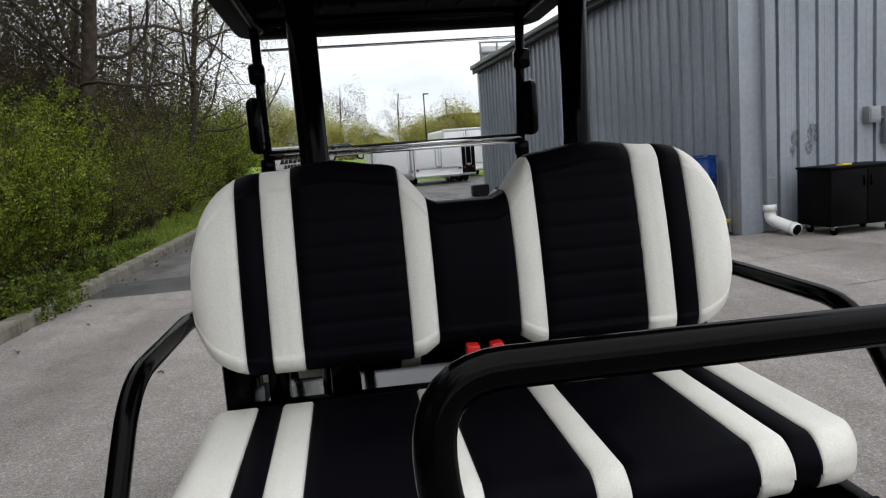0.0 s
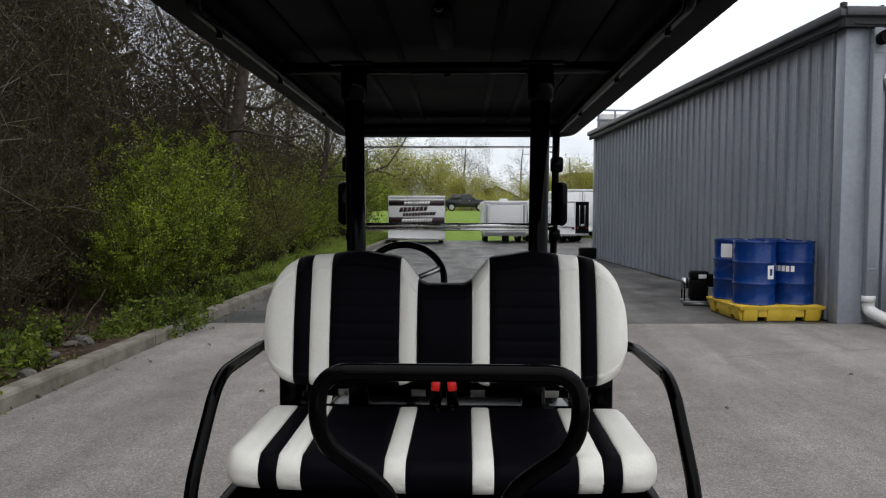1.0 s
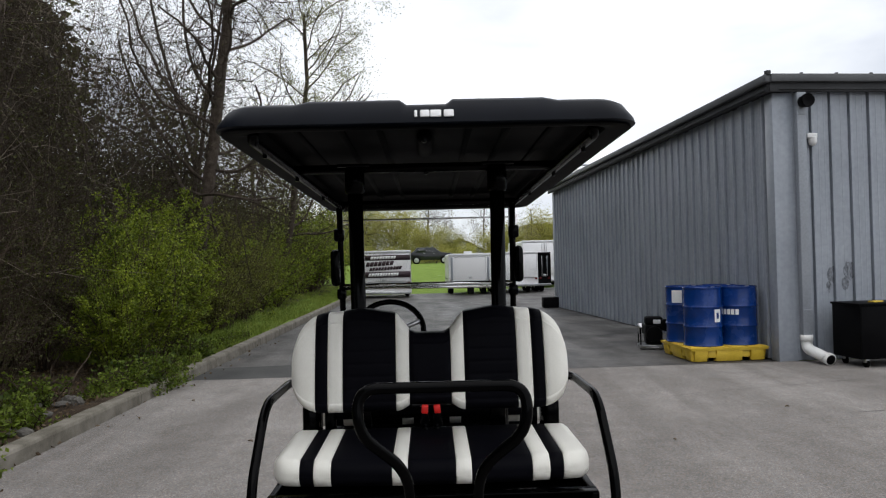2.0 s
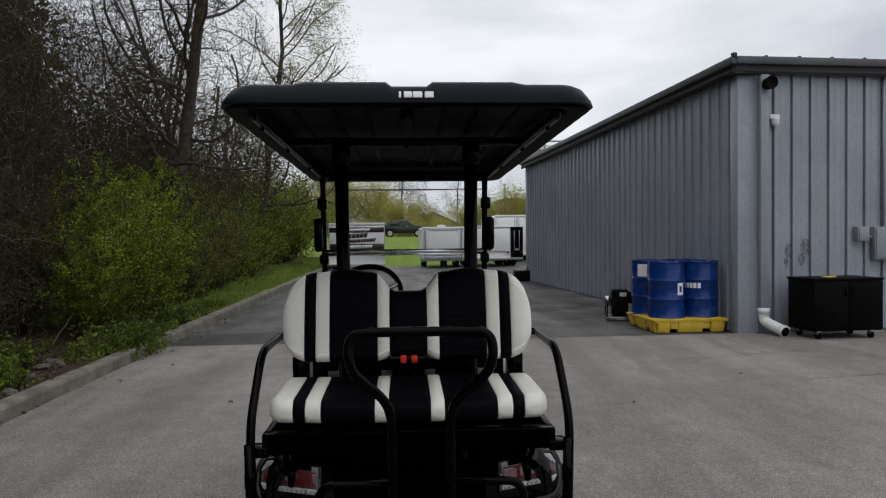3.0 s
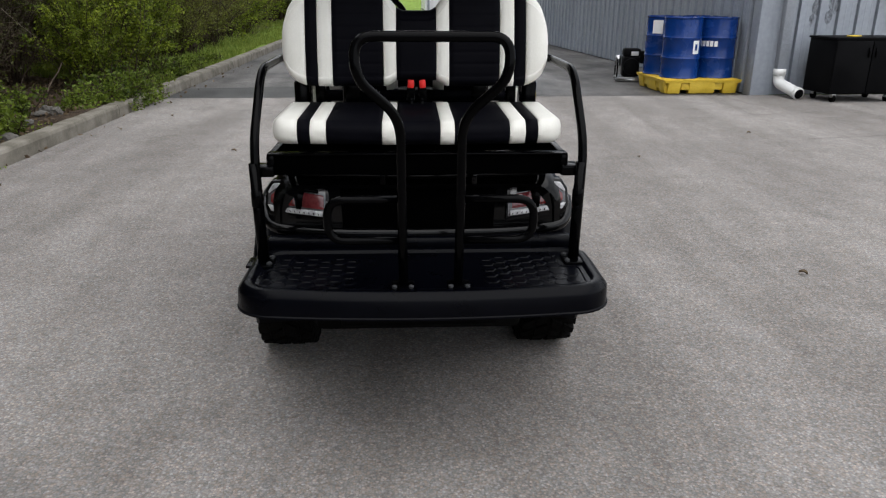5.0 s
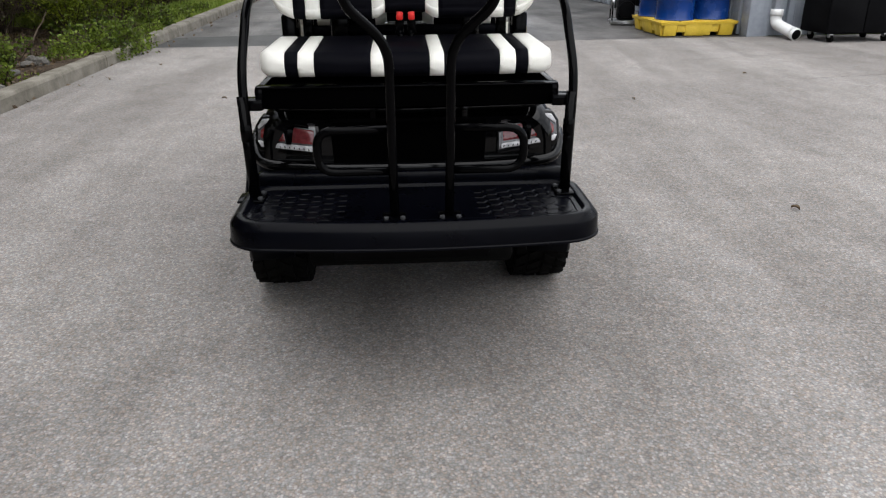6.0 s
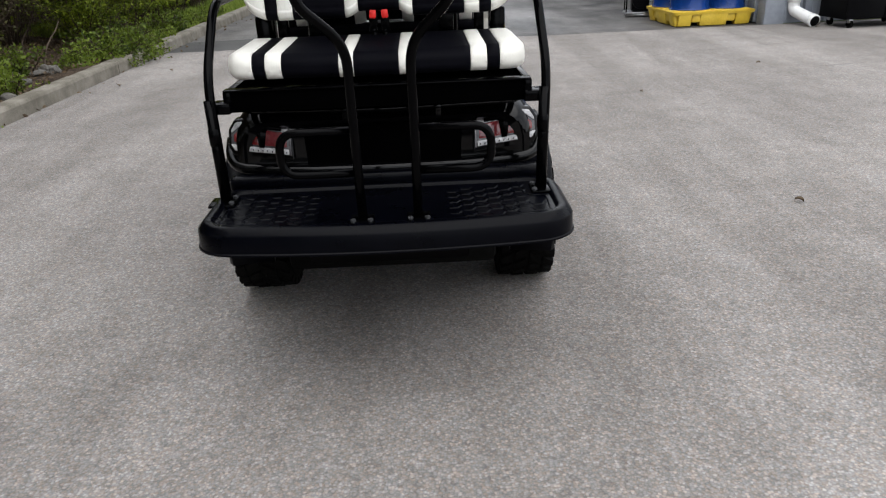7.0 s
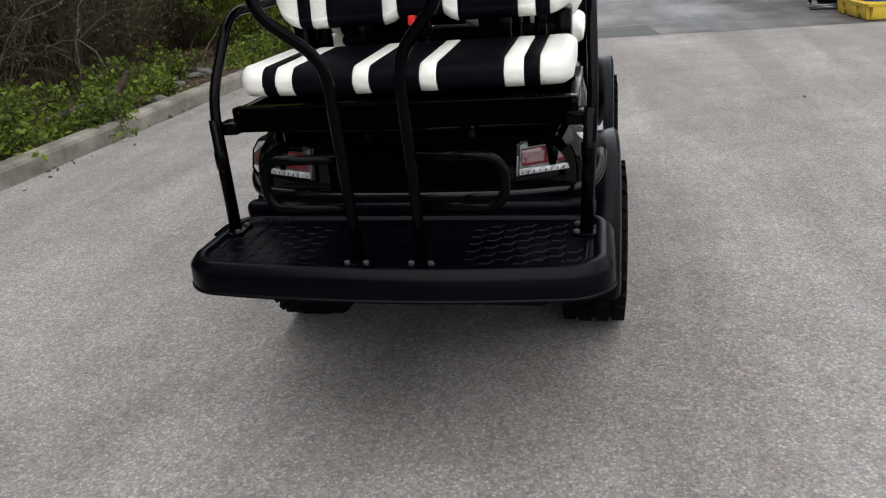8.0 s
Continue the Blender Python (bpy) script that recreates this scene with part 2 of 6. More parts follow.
M["lamp_clear"] = mottled("clear_lamp_lens", (0.22, 0.215, 0.22), (0.55, 0.54, 0.55), 0.08, 60.0, relief=0.2, spec=0.8)
M["chrome"] = material("chrome", (0.75, 0.75, 0.76), 0.12, 1.0)
M["alloy_bright"] = mottled("polished_aluminium", (0.86, 0.86, 0.87), (0.92, 0.92, 0.93), 0.16, 9.0, metal=1.0, relief=0.02)
M["alloy"] = mottled("brushed_alloy", (0.4, 0.4, 0.41), (0.55, 0.55, 0.56), 0.3, 9.0, metal=1.0, relief=0.05)
M["trailer"] = mottled("white_trailer_skin", (0.78, 0.78, 0.79), (0.85, 0.85, 0.86), 0.3, 1.5, fine=20, relief=0.02)
M["sign_white"] = mottled("sign_white", (0.72, 0.71, 0.72), (0.78, 0.77, 0.78), 0.5, 4.0)
M["sign_dark"] = mottled("sign_dark_plum", (0.02, 0.008, 0.012), (0.035, 0.014, 0.02), 0.5, 4.0)
M["print_white"] = mottled("white_print", (0.78, 0.78, 0.78), (0.82, 0.82, 0.82), 0.45, 20.0)
M["car_dark"] = mottled("dark_car_paint", (0.008, 0.009, 0.011), (0.013, 0.014, 0.016), 0.2, 2.0)
M["siding"] = mottled("grey_siding", (0.3, 0.31, 0.33), (0.36, 0.37, 0.39), 0.7, 0.7)
M["brick_far"] = mottled("tan_brick_far", (0.2, 0.15, 0.12), (0.27, 0.21, 0.17), 0.9, 0.7)


def glassy(name, tint, rough=0.02, clear=0.9):
    m = material(name, tint, rough)
    nt = m.node_tree
    t = nt.nodes.new("ShaderNodeBsdfTransparent")
    t.inputs["Color"].default_value = (*tint, 1)
    gl = nt.nodes.new("ShaderNodeBsdfGlossy")
    gl.inputs["Roughness"].default_value = rough
    fr = nt.nodes.new("ShaderNodeFresnel")
    fr.inputs["IOR"].default_value = 1.16
    s = nt.nodes.new("ShaderNodeMixShader")
    nt.links.new(fr.outputs["Fac"], s.inputs["Fac"])
    nt.links.new(t.outputs["BSDF"], s.inputs[1])
    nt.links.new(gl.outputs["BSDF"], s.inputs[2])
    nt.links.new(s.outputs["Shader"], nt.nodes["Material Output"].inputs["Surface"])
    return m


# sheenless near-black: shade of the rear well and the seat underside as colour
M["void"] = mottled("shade_black_plastic", (0.0006, 0.0006, 0.0007), (0.001, 0.001, 0.0011), 0.9, 6.0, fine=200, relief=0.05, spec=0.0)
M["glass"] = glassy("clear_acrylic", (0.975, 0.98, 0.975))
M["tar"] = mottled("dark_tar_patch", (0.03, 0.03, 0.03), (0.075, 0.074, 0.072), 0.7, 2.0, fine=120, relief=0.4, dist=0.004, spec=0.25)
M["car_glass"] = material("tinted_glass", (0.02, 0.022, 0.025), 0.05)


# ---- mesh helpers ----
def mesh_ob(name, verts, faces, mats, parent=None, label="", smooth=True, index=None, at=None):
    me = bpy.data.meshes.new(name)
    me.from_pydata([tuple(v) for v in verts], [], faces)
    for m in (mats if isinstance(mats, (list, tuple)) else [mats]):
        me.materials.append(m)
    if index is not None:
        me.polygons.foreach_set("material_index", list(index))
    me.polygons.foreach_set("use_smooth", [smooth] * len(me.polygons))
    me.update()
    ob = new(name, me)
    if at is not None:
        ob.matrix_basis = at
    if parent is not None:
        ob.parent = parent
    return tagged(ob, label)


def part(name, bm, mat, parent, label="", smooth=True, angle=40):
    """One bmesh as one mesh object under a thing or a part."""
    me = bpy.data.meshes.new(name)
    bmesh.ops.recalc_face_normals(bm, faces=bm.faces)
    for e in bm.edges:
        e.smooth = not (len(e.link_faces) == 2 and e.calc_face_angle(0) > radians(angle))
    bm.to_mesh(me)
    bm.free()
    me.materials.append(mat)
    me.polygons.foreach_set("use_smooth", [smooth] * len(me.polygons))
    ob = new(name, me)
    if parent is not None:
        ob.parent = parent
    return tagged(ob, label)


def thing(name, at, label, category, group="", kind=""):
    ob = new(name)
    ob.empty_display_size = 0.2
    ob.matrix_basis = at
    return tagged(ob, label, category, group, kind)


def box_bm(c, s, bevel=0.0, seg=2, rot=None):
    bm = bmesh.new()
    bmesh.ops.create_cube(bm, size=1)
    bmesh.ops.scale(bm, vec=s, verts=bm.verts)
    if bevel:
        bmesh.ops.bevel(bm, geom=list(bm.edges), offset=bevel, segments=seg, affect="EDGES", profile=0.5)
    if rot is not None:
        bmesh.ops.transform(bm, matrix=rot, verts=bm.verts)
    bmesh.ops.translate(bm, vec=c, verts=bm.verts)
    return bm


def box(name, c, s, mat, parent, bevel=0.006, label="", seg=2, rot=None):
    return part(name, box_bm(c, s, bevel, seg, rot), mat, parent, label)


def fillet(points, r, n=5, closed=False):
    """A path with its corners rounded."""
    pts = [Vector(p) for p in points]
    out = []
    for i, p in enumerate(pts):
        if not closed and i in (0, len(pts) - 1):
            out.append(p)
            continue
        a, b = pts[i - 1] - p, pts[(i + 1) % len(pts)] - p
        k = min(r, a.length * 0.48, b.length * 0.48)
        p0, p1 = p + a.normalized() * k, p + b.normalized() * k
        for j in range(n + 1):
            t = j / n
            out.append(p0 * (1 - t) ** 2 + p * 2 * t * (1 - t) + p1 * t * t)
    return out


def tube_mesh(points, radii, sides, closed=False):
    pts = [Vector(p) for p in points]
    n = len(pts)
    verts, faces = [], []
    ref = None
    for i, p in enumerate(pts):
        if closed:
            d = (pts[(i + 1) % n] - pts[i - 1]).normalized()
        else:
            d = (pts[min(i + 1, n - 1)] - pts[max(i - 1, 0)]).normalized()
        if ref is None:
            ref = d.orthogonal().normalized()
        ref = (ref - d * ref.dot(d)).normalized()
        side = d.cross(ref)
        r = radii[i] if isinstance(radii, (list, tuple)) else radii
        for k in range(sides):
            a = 2 * math.pi * k / sides
            verts.append(p + (ref * math.cos(a) + side * math.sin(a)) * r)
    rings = n if closed else n - 1
    for i in range(rings):
        for k in range(sides):
            a, b = i * sides + k, i * sides + (k + 1) % sides
            c, d = ((i + 1) % n) * sides + (k + 1) % sides, ((i + 1) % n) * sides + k
            faces.append((a, b, c, d))
    if not closed:
        faces.append(tuple(range(sides))[::-1])
        faces.append(tuple((n - 1) * sides + k for k in range(sides)))
    return verts, faces


def tube(name, points, r, mat, parent, sides=14, closed=False, label=""):
    v, f = tube_mesh(points, r, sides, closed)
    return mesh_ob(name, v, f, mat, parent, label)


def lathe_mesh(profile, segs, axis="z"):
    verts, faces = [], []
    for r, h in profile:
        for k in range(segs):
            a = 2 * math.pi * k / segs
            x, y = r * math.cos(a), r * math.sin(a)
            verts.append((x, y, h) if axis == "z" else (h, x, y) if axis == "x" else (x, h, y))
    for i in range(len(profile) - 1):
        for k in range(segs):
            k2 = (k + 1) % segs
            faces.append((i * segs + k, i * segs + k2, (i + 1) * segs + k2, (i + 1) * segs + k))
    faces.append(tuple(range(segs))[::-1])
    faces.append(tuple((len(profile) - 1) * segs + k for k in range(segs)))
    return verts, faces


def shifted(verts, d):
    d = Vector(d)
    return [Vector(v) + d for v in verts]


def lathe(name, profile, segs, mat, parent, c=(0, 0, 0), axis="z", label=""):
    v, f = lathe_mesh(profile, segs, axis)
    ob = mesh_ob(name, shifted(v, c), f, mat, parent, label)
    me = ob.data
    bm = bmesh.new()
    bm.from_mesh(me)
    bmesh.ops.recalc_face_normals(bm, faces=bm.faces)
    for e in bm.edges:
        e.smooth = not (len(e.link_faces) == 2 and e.calc_face_angle(0) > radians(40))
    bm.to_mesh(me)
    bm.free()
    return ob


def prism_bm(outline, axis_vec, bevel=0.0):
    """A closed outline pushed along a vector."""
    bm = bmesh.new()
    vs = [bm.verts.new(p) for p in outline]
    f = bm.faces.new(vs)
    r = bmesh.ops.extrude_face_region(bm, geom=[f])
    bmesh.ops.translate(bm, vec=axis_vec, verts=[g for g in r["geom"] if isinstance(g, bmesh.types.BMVert)])
    if bevel:
        bmesh.ops.bevel(bm, geom=list(bm.edges), offset=bevel, segments=2, affect="EDGES", profile=0.5)
    return bm


def prism(name, outline, axis_vec, mat, parent, bevel=0.0, label=""):
    return part(name, prism_bm(outline, axis_vec, bevel), mat, parent, label)


# ---- ground ----
def sheet(name, outline, z, mat, label, thick=0.0, kind="structure", category="ground"):
    if thick:
        ob = part(name, prism_bm([(x, y, z - thick) for x, y in outline], (0, 0, thick)), mat, None, label, smooth=False)
    else:
        ob = mesh_ob(name, [(x, y, z) for x, y in outline], [tuple(range(len(outline)))], mat, None, label, smooth=False)
    return tagged(ob, category=category, kind=kind)


def bank_x(y):
    """How far the bank and its kerb have come in towards the lane at y."""
    return 0.125 + 0.037 * (min(max(y, -20), 46) - 4.3)


def terrain_height(x, y):
    """A bank behind the kerb and a low grass rise far ahead."""
    z = -0.05
    x -= bank_x(y)
    if x < -3.5 and y < 44:
        z = 0.1 + 0.05 * math.sin(y * 0.7 + x) + 0.03 * math.sin(y * 2.3 - x * 1.7) + min(0.9, max(0, (-4.6 - x) * 0.09))
    if y > 36:
        k = min(1, (y - 36) / 30)
        z = max(z, -0.05 + 1.25 * k * k * (3 - 2 * k))
    return z


xs = [-400, -150, -60, -30, -20, -14] + [-11 + 0.5 * i for i in range(15)] + [-3.56, -3.5, -3.3, 0, 5, 10, 20, 40, 80, 160, 400]
ys = [-300, -80, -20, -8] + [-4 + 0.6 * i for i in range(67)] + [37, 40, 43.9, 44.1, 46, 49, 52, 55, 58, 61, 64, 67, 70, 90, 150, 300, 600]
gv = [(x + bank_x(y), y, terrain_height(x + bank_x(y), y)) for y in ys for x in xs]
gf = [(j * len(xs) + i, j * len(xs) + i + 1, (j + 1) * len(xs) + i + 1, (j + 1) * len(xs) + i) for j in range(len(ys) - 1) for i in range(len(xs) - 1)]
gi = []
for f in gf:
    cx, cy = sum(gv[k][0] - bank_x(gv[k][1]) for k in f) / 4, sum(gv[k][1] for k in f) / 4
    gi.append(0 if cx < -3.4 and cy < 44 and not (cx > -5.0 and cy > 10.5) else 1)
tagged(mesh_ob("ground", gv, gf, [M["soil"], M["grassland"]], None, "leaf-littered soil bank and mown grass beyond the lot", True, gi), category="ground", kind="structure")


def seam_y(x):
    return 8.63


sheet("pavement", [(-3.42 + bank_x(-20), -60), (60, -60), (60, seam_y(60)), (5.2, seam_y(5.2)), (-3.42 + bank_x(8.6), seam_y(-3.42)), (-3.42 + bank_x(-20), -20)], 0.004, M["apron"], "worn light grey-brown asphalt yard with exposed aggregate", 0.08, category="pavement")
sheet("road", [(-3.42 + bank_x(8.6), seam_y(-3.42) - 0.02), (5.6, seam_y(5.9) - 0.02), (5.0, 22), (30, 22), (30, 36.5), (4.4, 36.5), (4.4, 33.4), (-3.42 + bank_x(33), 33.4)], -0.006, M["lane"], "dark patched asphalt lane beside the metal building", 0.07, category="road")

# darker repair beyond the seam and its cracks
sheet("road_patch", [(-3.2, seam_y(-3.38) + 0.02), (1.6, seam_y(1.6) + 0.02), (1.5, 9.9), (0.2, 9.75), (-1.4, 9.95), (-3.13, 9.8)], -0.002, M["tar"], "darker tarred repair strip across the lane", 0.02, category="road")


def crack(points, w):
    v, f = [], []
    for i, (x, y) in enumerate(points):
        j = 0.35 + 0.65 * abs(math.sin(i * 2.1))
        v += [(x, y - w * j, 0.0065), (x, y + w * j, 0.0065)]
    f = [(2 * i, 2 * i + 2, 2 * i + 3, 2 * i + 1) for i in range(len(points) - 1)]
    tagged(mesh_ob("pavement_crack", v, f, M["tar"], None, "thin dark crack in the worn asphalt", False), category="crack", kind="structure")


crack([(-3.2 + 0.33 * i, seam_y(i) - 0.01 + 0.012 * math.sin(i * 1.7)) for i in range(26)], 0.012)
for y0_, x0_, n_, sl in ((6.4, 2.9, 14, 0.05), (7.6, -2.8, 10, -0.04), (5.2, 4.2, 16, 0.03), (9.3, -3.0, 9, 0.03), (10.4, -2.9, 12, -0.02), (11.8, -2.6, 10, 0.05)):
    crack([(x0_ + 0.22 * i, y0_ + sl * i + 0.03 * noise.noise(Vector((i * 0.9, y0_, 0)))) for i in range(n_)], 0.006)

# ---- kerb ----
kerb = thing("kerb", pose(-3.42, 0, 0), "weathered concrete kerb between the asphalt and the planted bank", "kerb", kind="structure")
K_PROFILE = [(0, -0.06), (0, 0.115), (-0.012, 0.142), (-0.035, 0.15), (-0.15, 0.152), (-0.17, 0.14), (-0.17, -0.06)]
for i in range(17):
    y0, ln = -5.0 + 3.0 * i, 2.985
    n = 10
    rv, rf = [], []
    for j in range(n + 1):
        y = y0 + ln * j / n
        for k, (px, pz) in enumerate(K_PROFILE):
            w = 0.006 * noise.noise(Vector((px * 9, y * 1.7, pz * 7)))
            rv.append((px + w + bank_x(y), y, pz + w * 0.8))
    m_ = len(K_PROFILE)
    for j in range(n):
        for k in range(m_ - 1):
            rf.append((j * m_ + k, j * m_ + k + 1, (j + 1) * m_ + k + 1, (j + 1) * m_ + k))
    rf.append(tuple(range(m_)))
    rf.append(tuple(n * m_ + k for k in range(m_))[::-1])
    mesh_ob("kerb_stone", rv, rf, M["concrete"], kerb, smooth=False)

# ---- metal building ----
B_TURN, B_LEN, B_WID, B_H, B_FALL = 2.6, 13.0, 14.6, 3.93, 0.02
HALL = pose(5.39, 8.67, 0, 0, 0, B_TURN)
ROOF_TILT = Matrix.Translation((0, 0, B_H)) @ Matrix.Rotation(-math.atan(B_FALL), 4, "X")
hall = thing("metal_building", HALL, "grey ribbed steel warehouse with dark eaves beside the yard", "building", kind="structure")


def sloped_wall(name, x0, x1, y0, y1):
    """A wall whose top falls with the roof towards the back."""
    top = lambda y: B_H - B_FALL * y
    bm = bmesh.new()
    bmesh.ops.create_cube(bm, size=1)
    for v in bm.verts:
        y = y1 if v.co.y > 0 else y0
        v.co = Vector((x1 if v.co.x > 0 else x0, y, top(y) if v.co.z > 0 else 0))
    return part(name, bm, M["steel"], hall)


side_wall = sloped_wall("wall_side", 0.02, 0.22, 0.12, B_LEN)
front_wall = sloped_wall("wall_front", 0.0, B_WID, 0.02, 0.22)
sloped_wall("wall_back", 0.25, B_WID - 0.25, B_LEN - 0.2, B_LEN)
sloped_wall("wall_far", B_WID - 0.2, B_WID, 0.25, B_LEN - 0.25)
prism("corner_trim", [(-0.05, 0.16, 0), (-0.05, -0.05, 0), (0.25, -0.05, 0), (0.25, -0.012, 0), (-0.012, -0.012, 0), (-0.012, 0.16, 0)], (0, 0, B_H), M["steel"], hall, 0.004)
prism("far_trim", [(-0.05, B_LEN - 0.16, 0), (-0.05, B_LEN + 0.02, 0), (0.0, B_LEN + 0.02, 0), (0.0, B_LEN - 0.16, 0)], (0, 0, B_H - B_FALL * B_LEN), M["steel"], hall, 0.004)
OV = 0.14


def roof_part(name, c, size, mat, bevel=0.008):
    ob = box(name, c, size, mat, hall, bevel)
    ob.matrix_basis = ROOF_TILT
    return ob


roof_part("roof", (B_WID / 2, B_LEN / 2, 0.16), (B_WID + 2 * OV - 0.06, B_LEN + 2 * OV - 0.06, 0.06), M["trim"])
roof_part("soffit", (-OV / 2, B_LEN / 2, 0.03), (OV + 0.08, B_LEN + OV, 0.03), M["trim"])
roof_part("soffit", (B_WID / 2, -OV / 2, 0.03), (B_WID, OV + 0.08, 0.026), M["trim"])
roof_part("fascia", (-OV, B_LEN / 2, 0.06), (0.04, B_LEN + 2 * OV, 0.14), M["trim"])
roof_part("fascia", (B_WID / 2, -OV, 0.06), (B_WID + 2 * OV, 0.04, 0.14), M["trim"])
roof_part("gutter", (-OV - 0.03, B_LEN / 2, 0.185), (0.1, B_LEN + 2 * OV + 0.1, 0.12), M["gutter"], 0.02)
roof_part("gutter", (B_WID / 2, -OV - 0.03, 0.185), (B_WID + 2 * OV, 0.1, 0.12), M["gutter"], 0.02)
roof_part("roof_clip", (-OV - 0.03, -OV - 0.03, 0.26), (0.07, 0.07, 0.07), M["trim"])
for k in range(8):
    roof_part("roof_clip", (0.35 + 0.54 * k, -OV - 0.02, 0.252), (0.04, 0.05, 0.035), M["trim"])
unit = thing("roof_unit", HALL @ pose(5.9, 4.4, B_H + 0.1), "pale grey ventilation unit on the warehouse roof", "roof unit")
box("casing", (0, 0, 0.55), (1.9, 1.4, 1.1), M["pipe"], unit, 0.03)
for k in range(5):
    box("louvre", (0, -0.71, 0.25 + 0.15 * k), (1.5, 0.03, 0.06), M["trim"], unit, 0.005)
unit = thing("roof_unit", HALL @ pose(0.35, B_LEN - 0.9, B_H - 0.06), "pale grey box railing at the far end of the roof", "roof unit")
for k in range(4):
    box("post", (-0.5 + 0.5 * k, 0, 0.3), (0.05, 0.05, 0.6), M["pipe"], unit, 0.005)
for k in range(2):
    box("rail", (0.25, 0.0, 0.3 + 0.28 * k), (1.6, 0.04, 0.05), M["pipe"], unit, 0.005)
box("screen", (0.25, 0.03, 0.26), (1.5, 0.01, 0.42), M["white_plastic"], unit, 0)

# ---- unseen plain wall, added behind the yard to darken reflections ----
tagged(box("unseen_yard_wall", (12, -40, 1.6), (90, 0.3, 3.2), M["trim"], None, 0.02, "unseen dark grey wall added behind the yard to darken reflections"), category="wall", kind="structure")

# ---- golf cart ----
cart = thing("golf_cart", pose(-0.028, -0.010, 0, 0, 0, -2.05), "black four-seat golf cart with black and cream striped rear-facing seat", "golf cart")
STRIPES = [(0.0, 0.072, 0), (0.072, 0.119, 1), (0.119, 0.302, 2), (0.302, 0.355, 1), (0.355, 0.397, 0), (0.397, 0.483, 1)]
SEAT_MIRROR = 1.98


def smooth01(t):
    t = max(0.0, min(1.0, t))
    return t * t * (3 - 2 * t)


def back_top(ax):
    if ax < 0.05:
        return 1.35
    if ax < 0.135:
        return 1.35 + 0.075 * smooth01((ax - 0.05) / 0.085)
    if ax < 0.24:
        return 1.425 + 0.013 * smooth01((ax - 0.135) / 0.1)
    if ax < 0.36:
        return 1.438 - 0.012 * smooth01((ax - 0.24) / 0.11)
    return 1.26 + 0.166 * math.sqrt(max(0, 1 - ((ax - 0.36) / 0.1245) ** 2))


def back_bottom(ax):
    if ax < 0.37:
        return 1.087 + 0.02 * smooth01((0.11 - ax) / 0.04)
    return 1.19 - 0.103 * math.sqrt(max(0, 1 - ((ax - 0.37) / 0.1145) ** 2))


def rounded_loop(a0, a1, b0, b1, rc, front_n):
    """A rounded rectangle in two axes, its front side (a0) cut fine."""
    rc = max(0.0015, min(rc, (a1 - a0) * 0.48, (b1 - b0) * 0.48))
    pts = []

    def arc(ca, cb, start):
        for j in range(7):
            g = radians(start + 90 * j / 6)
            pts.append((ca + rc * math.cos(g), cb + rc * math.sin(g)))
    for j in range(front_n + 1):
        pts.append((a0, b1 - rc - (b1 - b0 - 2 * rc) * j / front_n))
    arc(a0 + rc, b0 + rc, 180)
    for j in range(1, 6):
        pts.append((a0 + rc + (a1 - a0 - 2 * rc) * j / 6, b0))
    arc(a1 - rc, b0 + rc, 270)
    arc(a1 - rc, b1 - rc, 0)
    for j in range(1, 6):
        pts.append((a1 - rc - (a1 - a0 - 2 * rc) * j / 6, b1))
    arc(a0 + rc, b1 - rc, 90)
    return pts


def back_column(x, kind, edge):
    ax = min(abs(x), 0.483)
    zt, zb = back_top(ax), back_bottom(ax)
    e = max(0.02, min(1, (0.484 - ax) / 0.055))
    th = 0.115 * (0.25 + 0.75 * math.sqrt(1 - (1 - e) ** 2))
    loop = rounded_loop(0.0575 - th / 2, 0.0575 + th / 2, zb, zt, 0.034, 70)
    out = []
    for a, z in loop:
        y = 0.734 + (z - 1.09) * 0.212 + a
        if a < 0.0575:
            puff = 0.01 * math.sin(math.pi * min(1, max(0, (z - zb) / (zt - zb))))
            y -= puff
            if edge:
                y += 0.005
            if kind == 2:
                g = ((z - 1.105) % 0.042) - 0.021
                y += 0.0022 * math.exp(-(g / 0.005) ** 2)
        out.append((x, y, z))
    return out


def cushion_column(x, kind, edge):
    ax = min(abs(x), 0.483)
    e = max(0.0, min(1, (0.4845 - ax) / 0.06))
    k = math.sqrt(max(0.0, 1 - (1 - e) ** 2))
    e2 = max(0.0, min(1, (0.4845 - ax) / 0.035))
    k2 = math.sqrt(max(0.0, 1 - (1 - e2) ** 2))
    y0, y1 = 0.37 + 0.055 * (1 - k) + 0.03 * (ax / 0.484) ** 2, 0.8
    z0, z1 = 0.942 + 0.02 * (1 - k2), 1.026 - 0.03 * (1 - k2)
    loop = rounded_loop(z0, z1, y0, y1, 0.032, 40)
    out = []
    for a, y in loop:
        z = a
        up = smooth01((a - 0.945) / 0.075)
        z += up * (0.012 * math.sin(math.pi * max(0, min(1, (y - y0) / (y1 - y0)))) - 0.014 * smooth01((0.46 - y) / 0.1))
        if a > 0.98:
            if kind == 2:
                g = ((y - 0.42) % 0.045) - 0.0225
                z -= 0.002 * math.exp(-(g / 0.006) ** 2)
            if edge:
                z -= 0.004
        elif edge and y < y0 + 0.02:
            y += 0.004
        out.append((x, y, z))
    return out


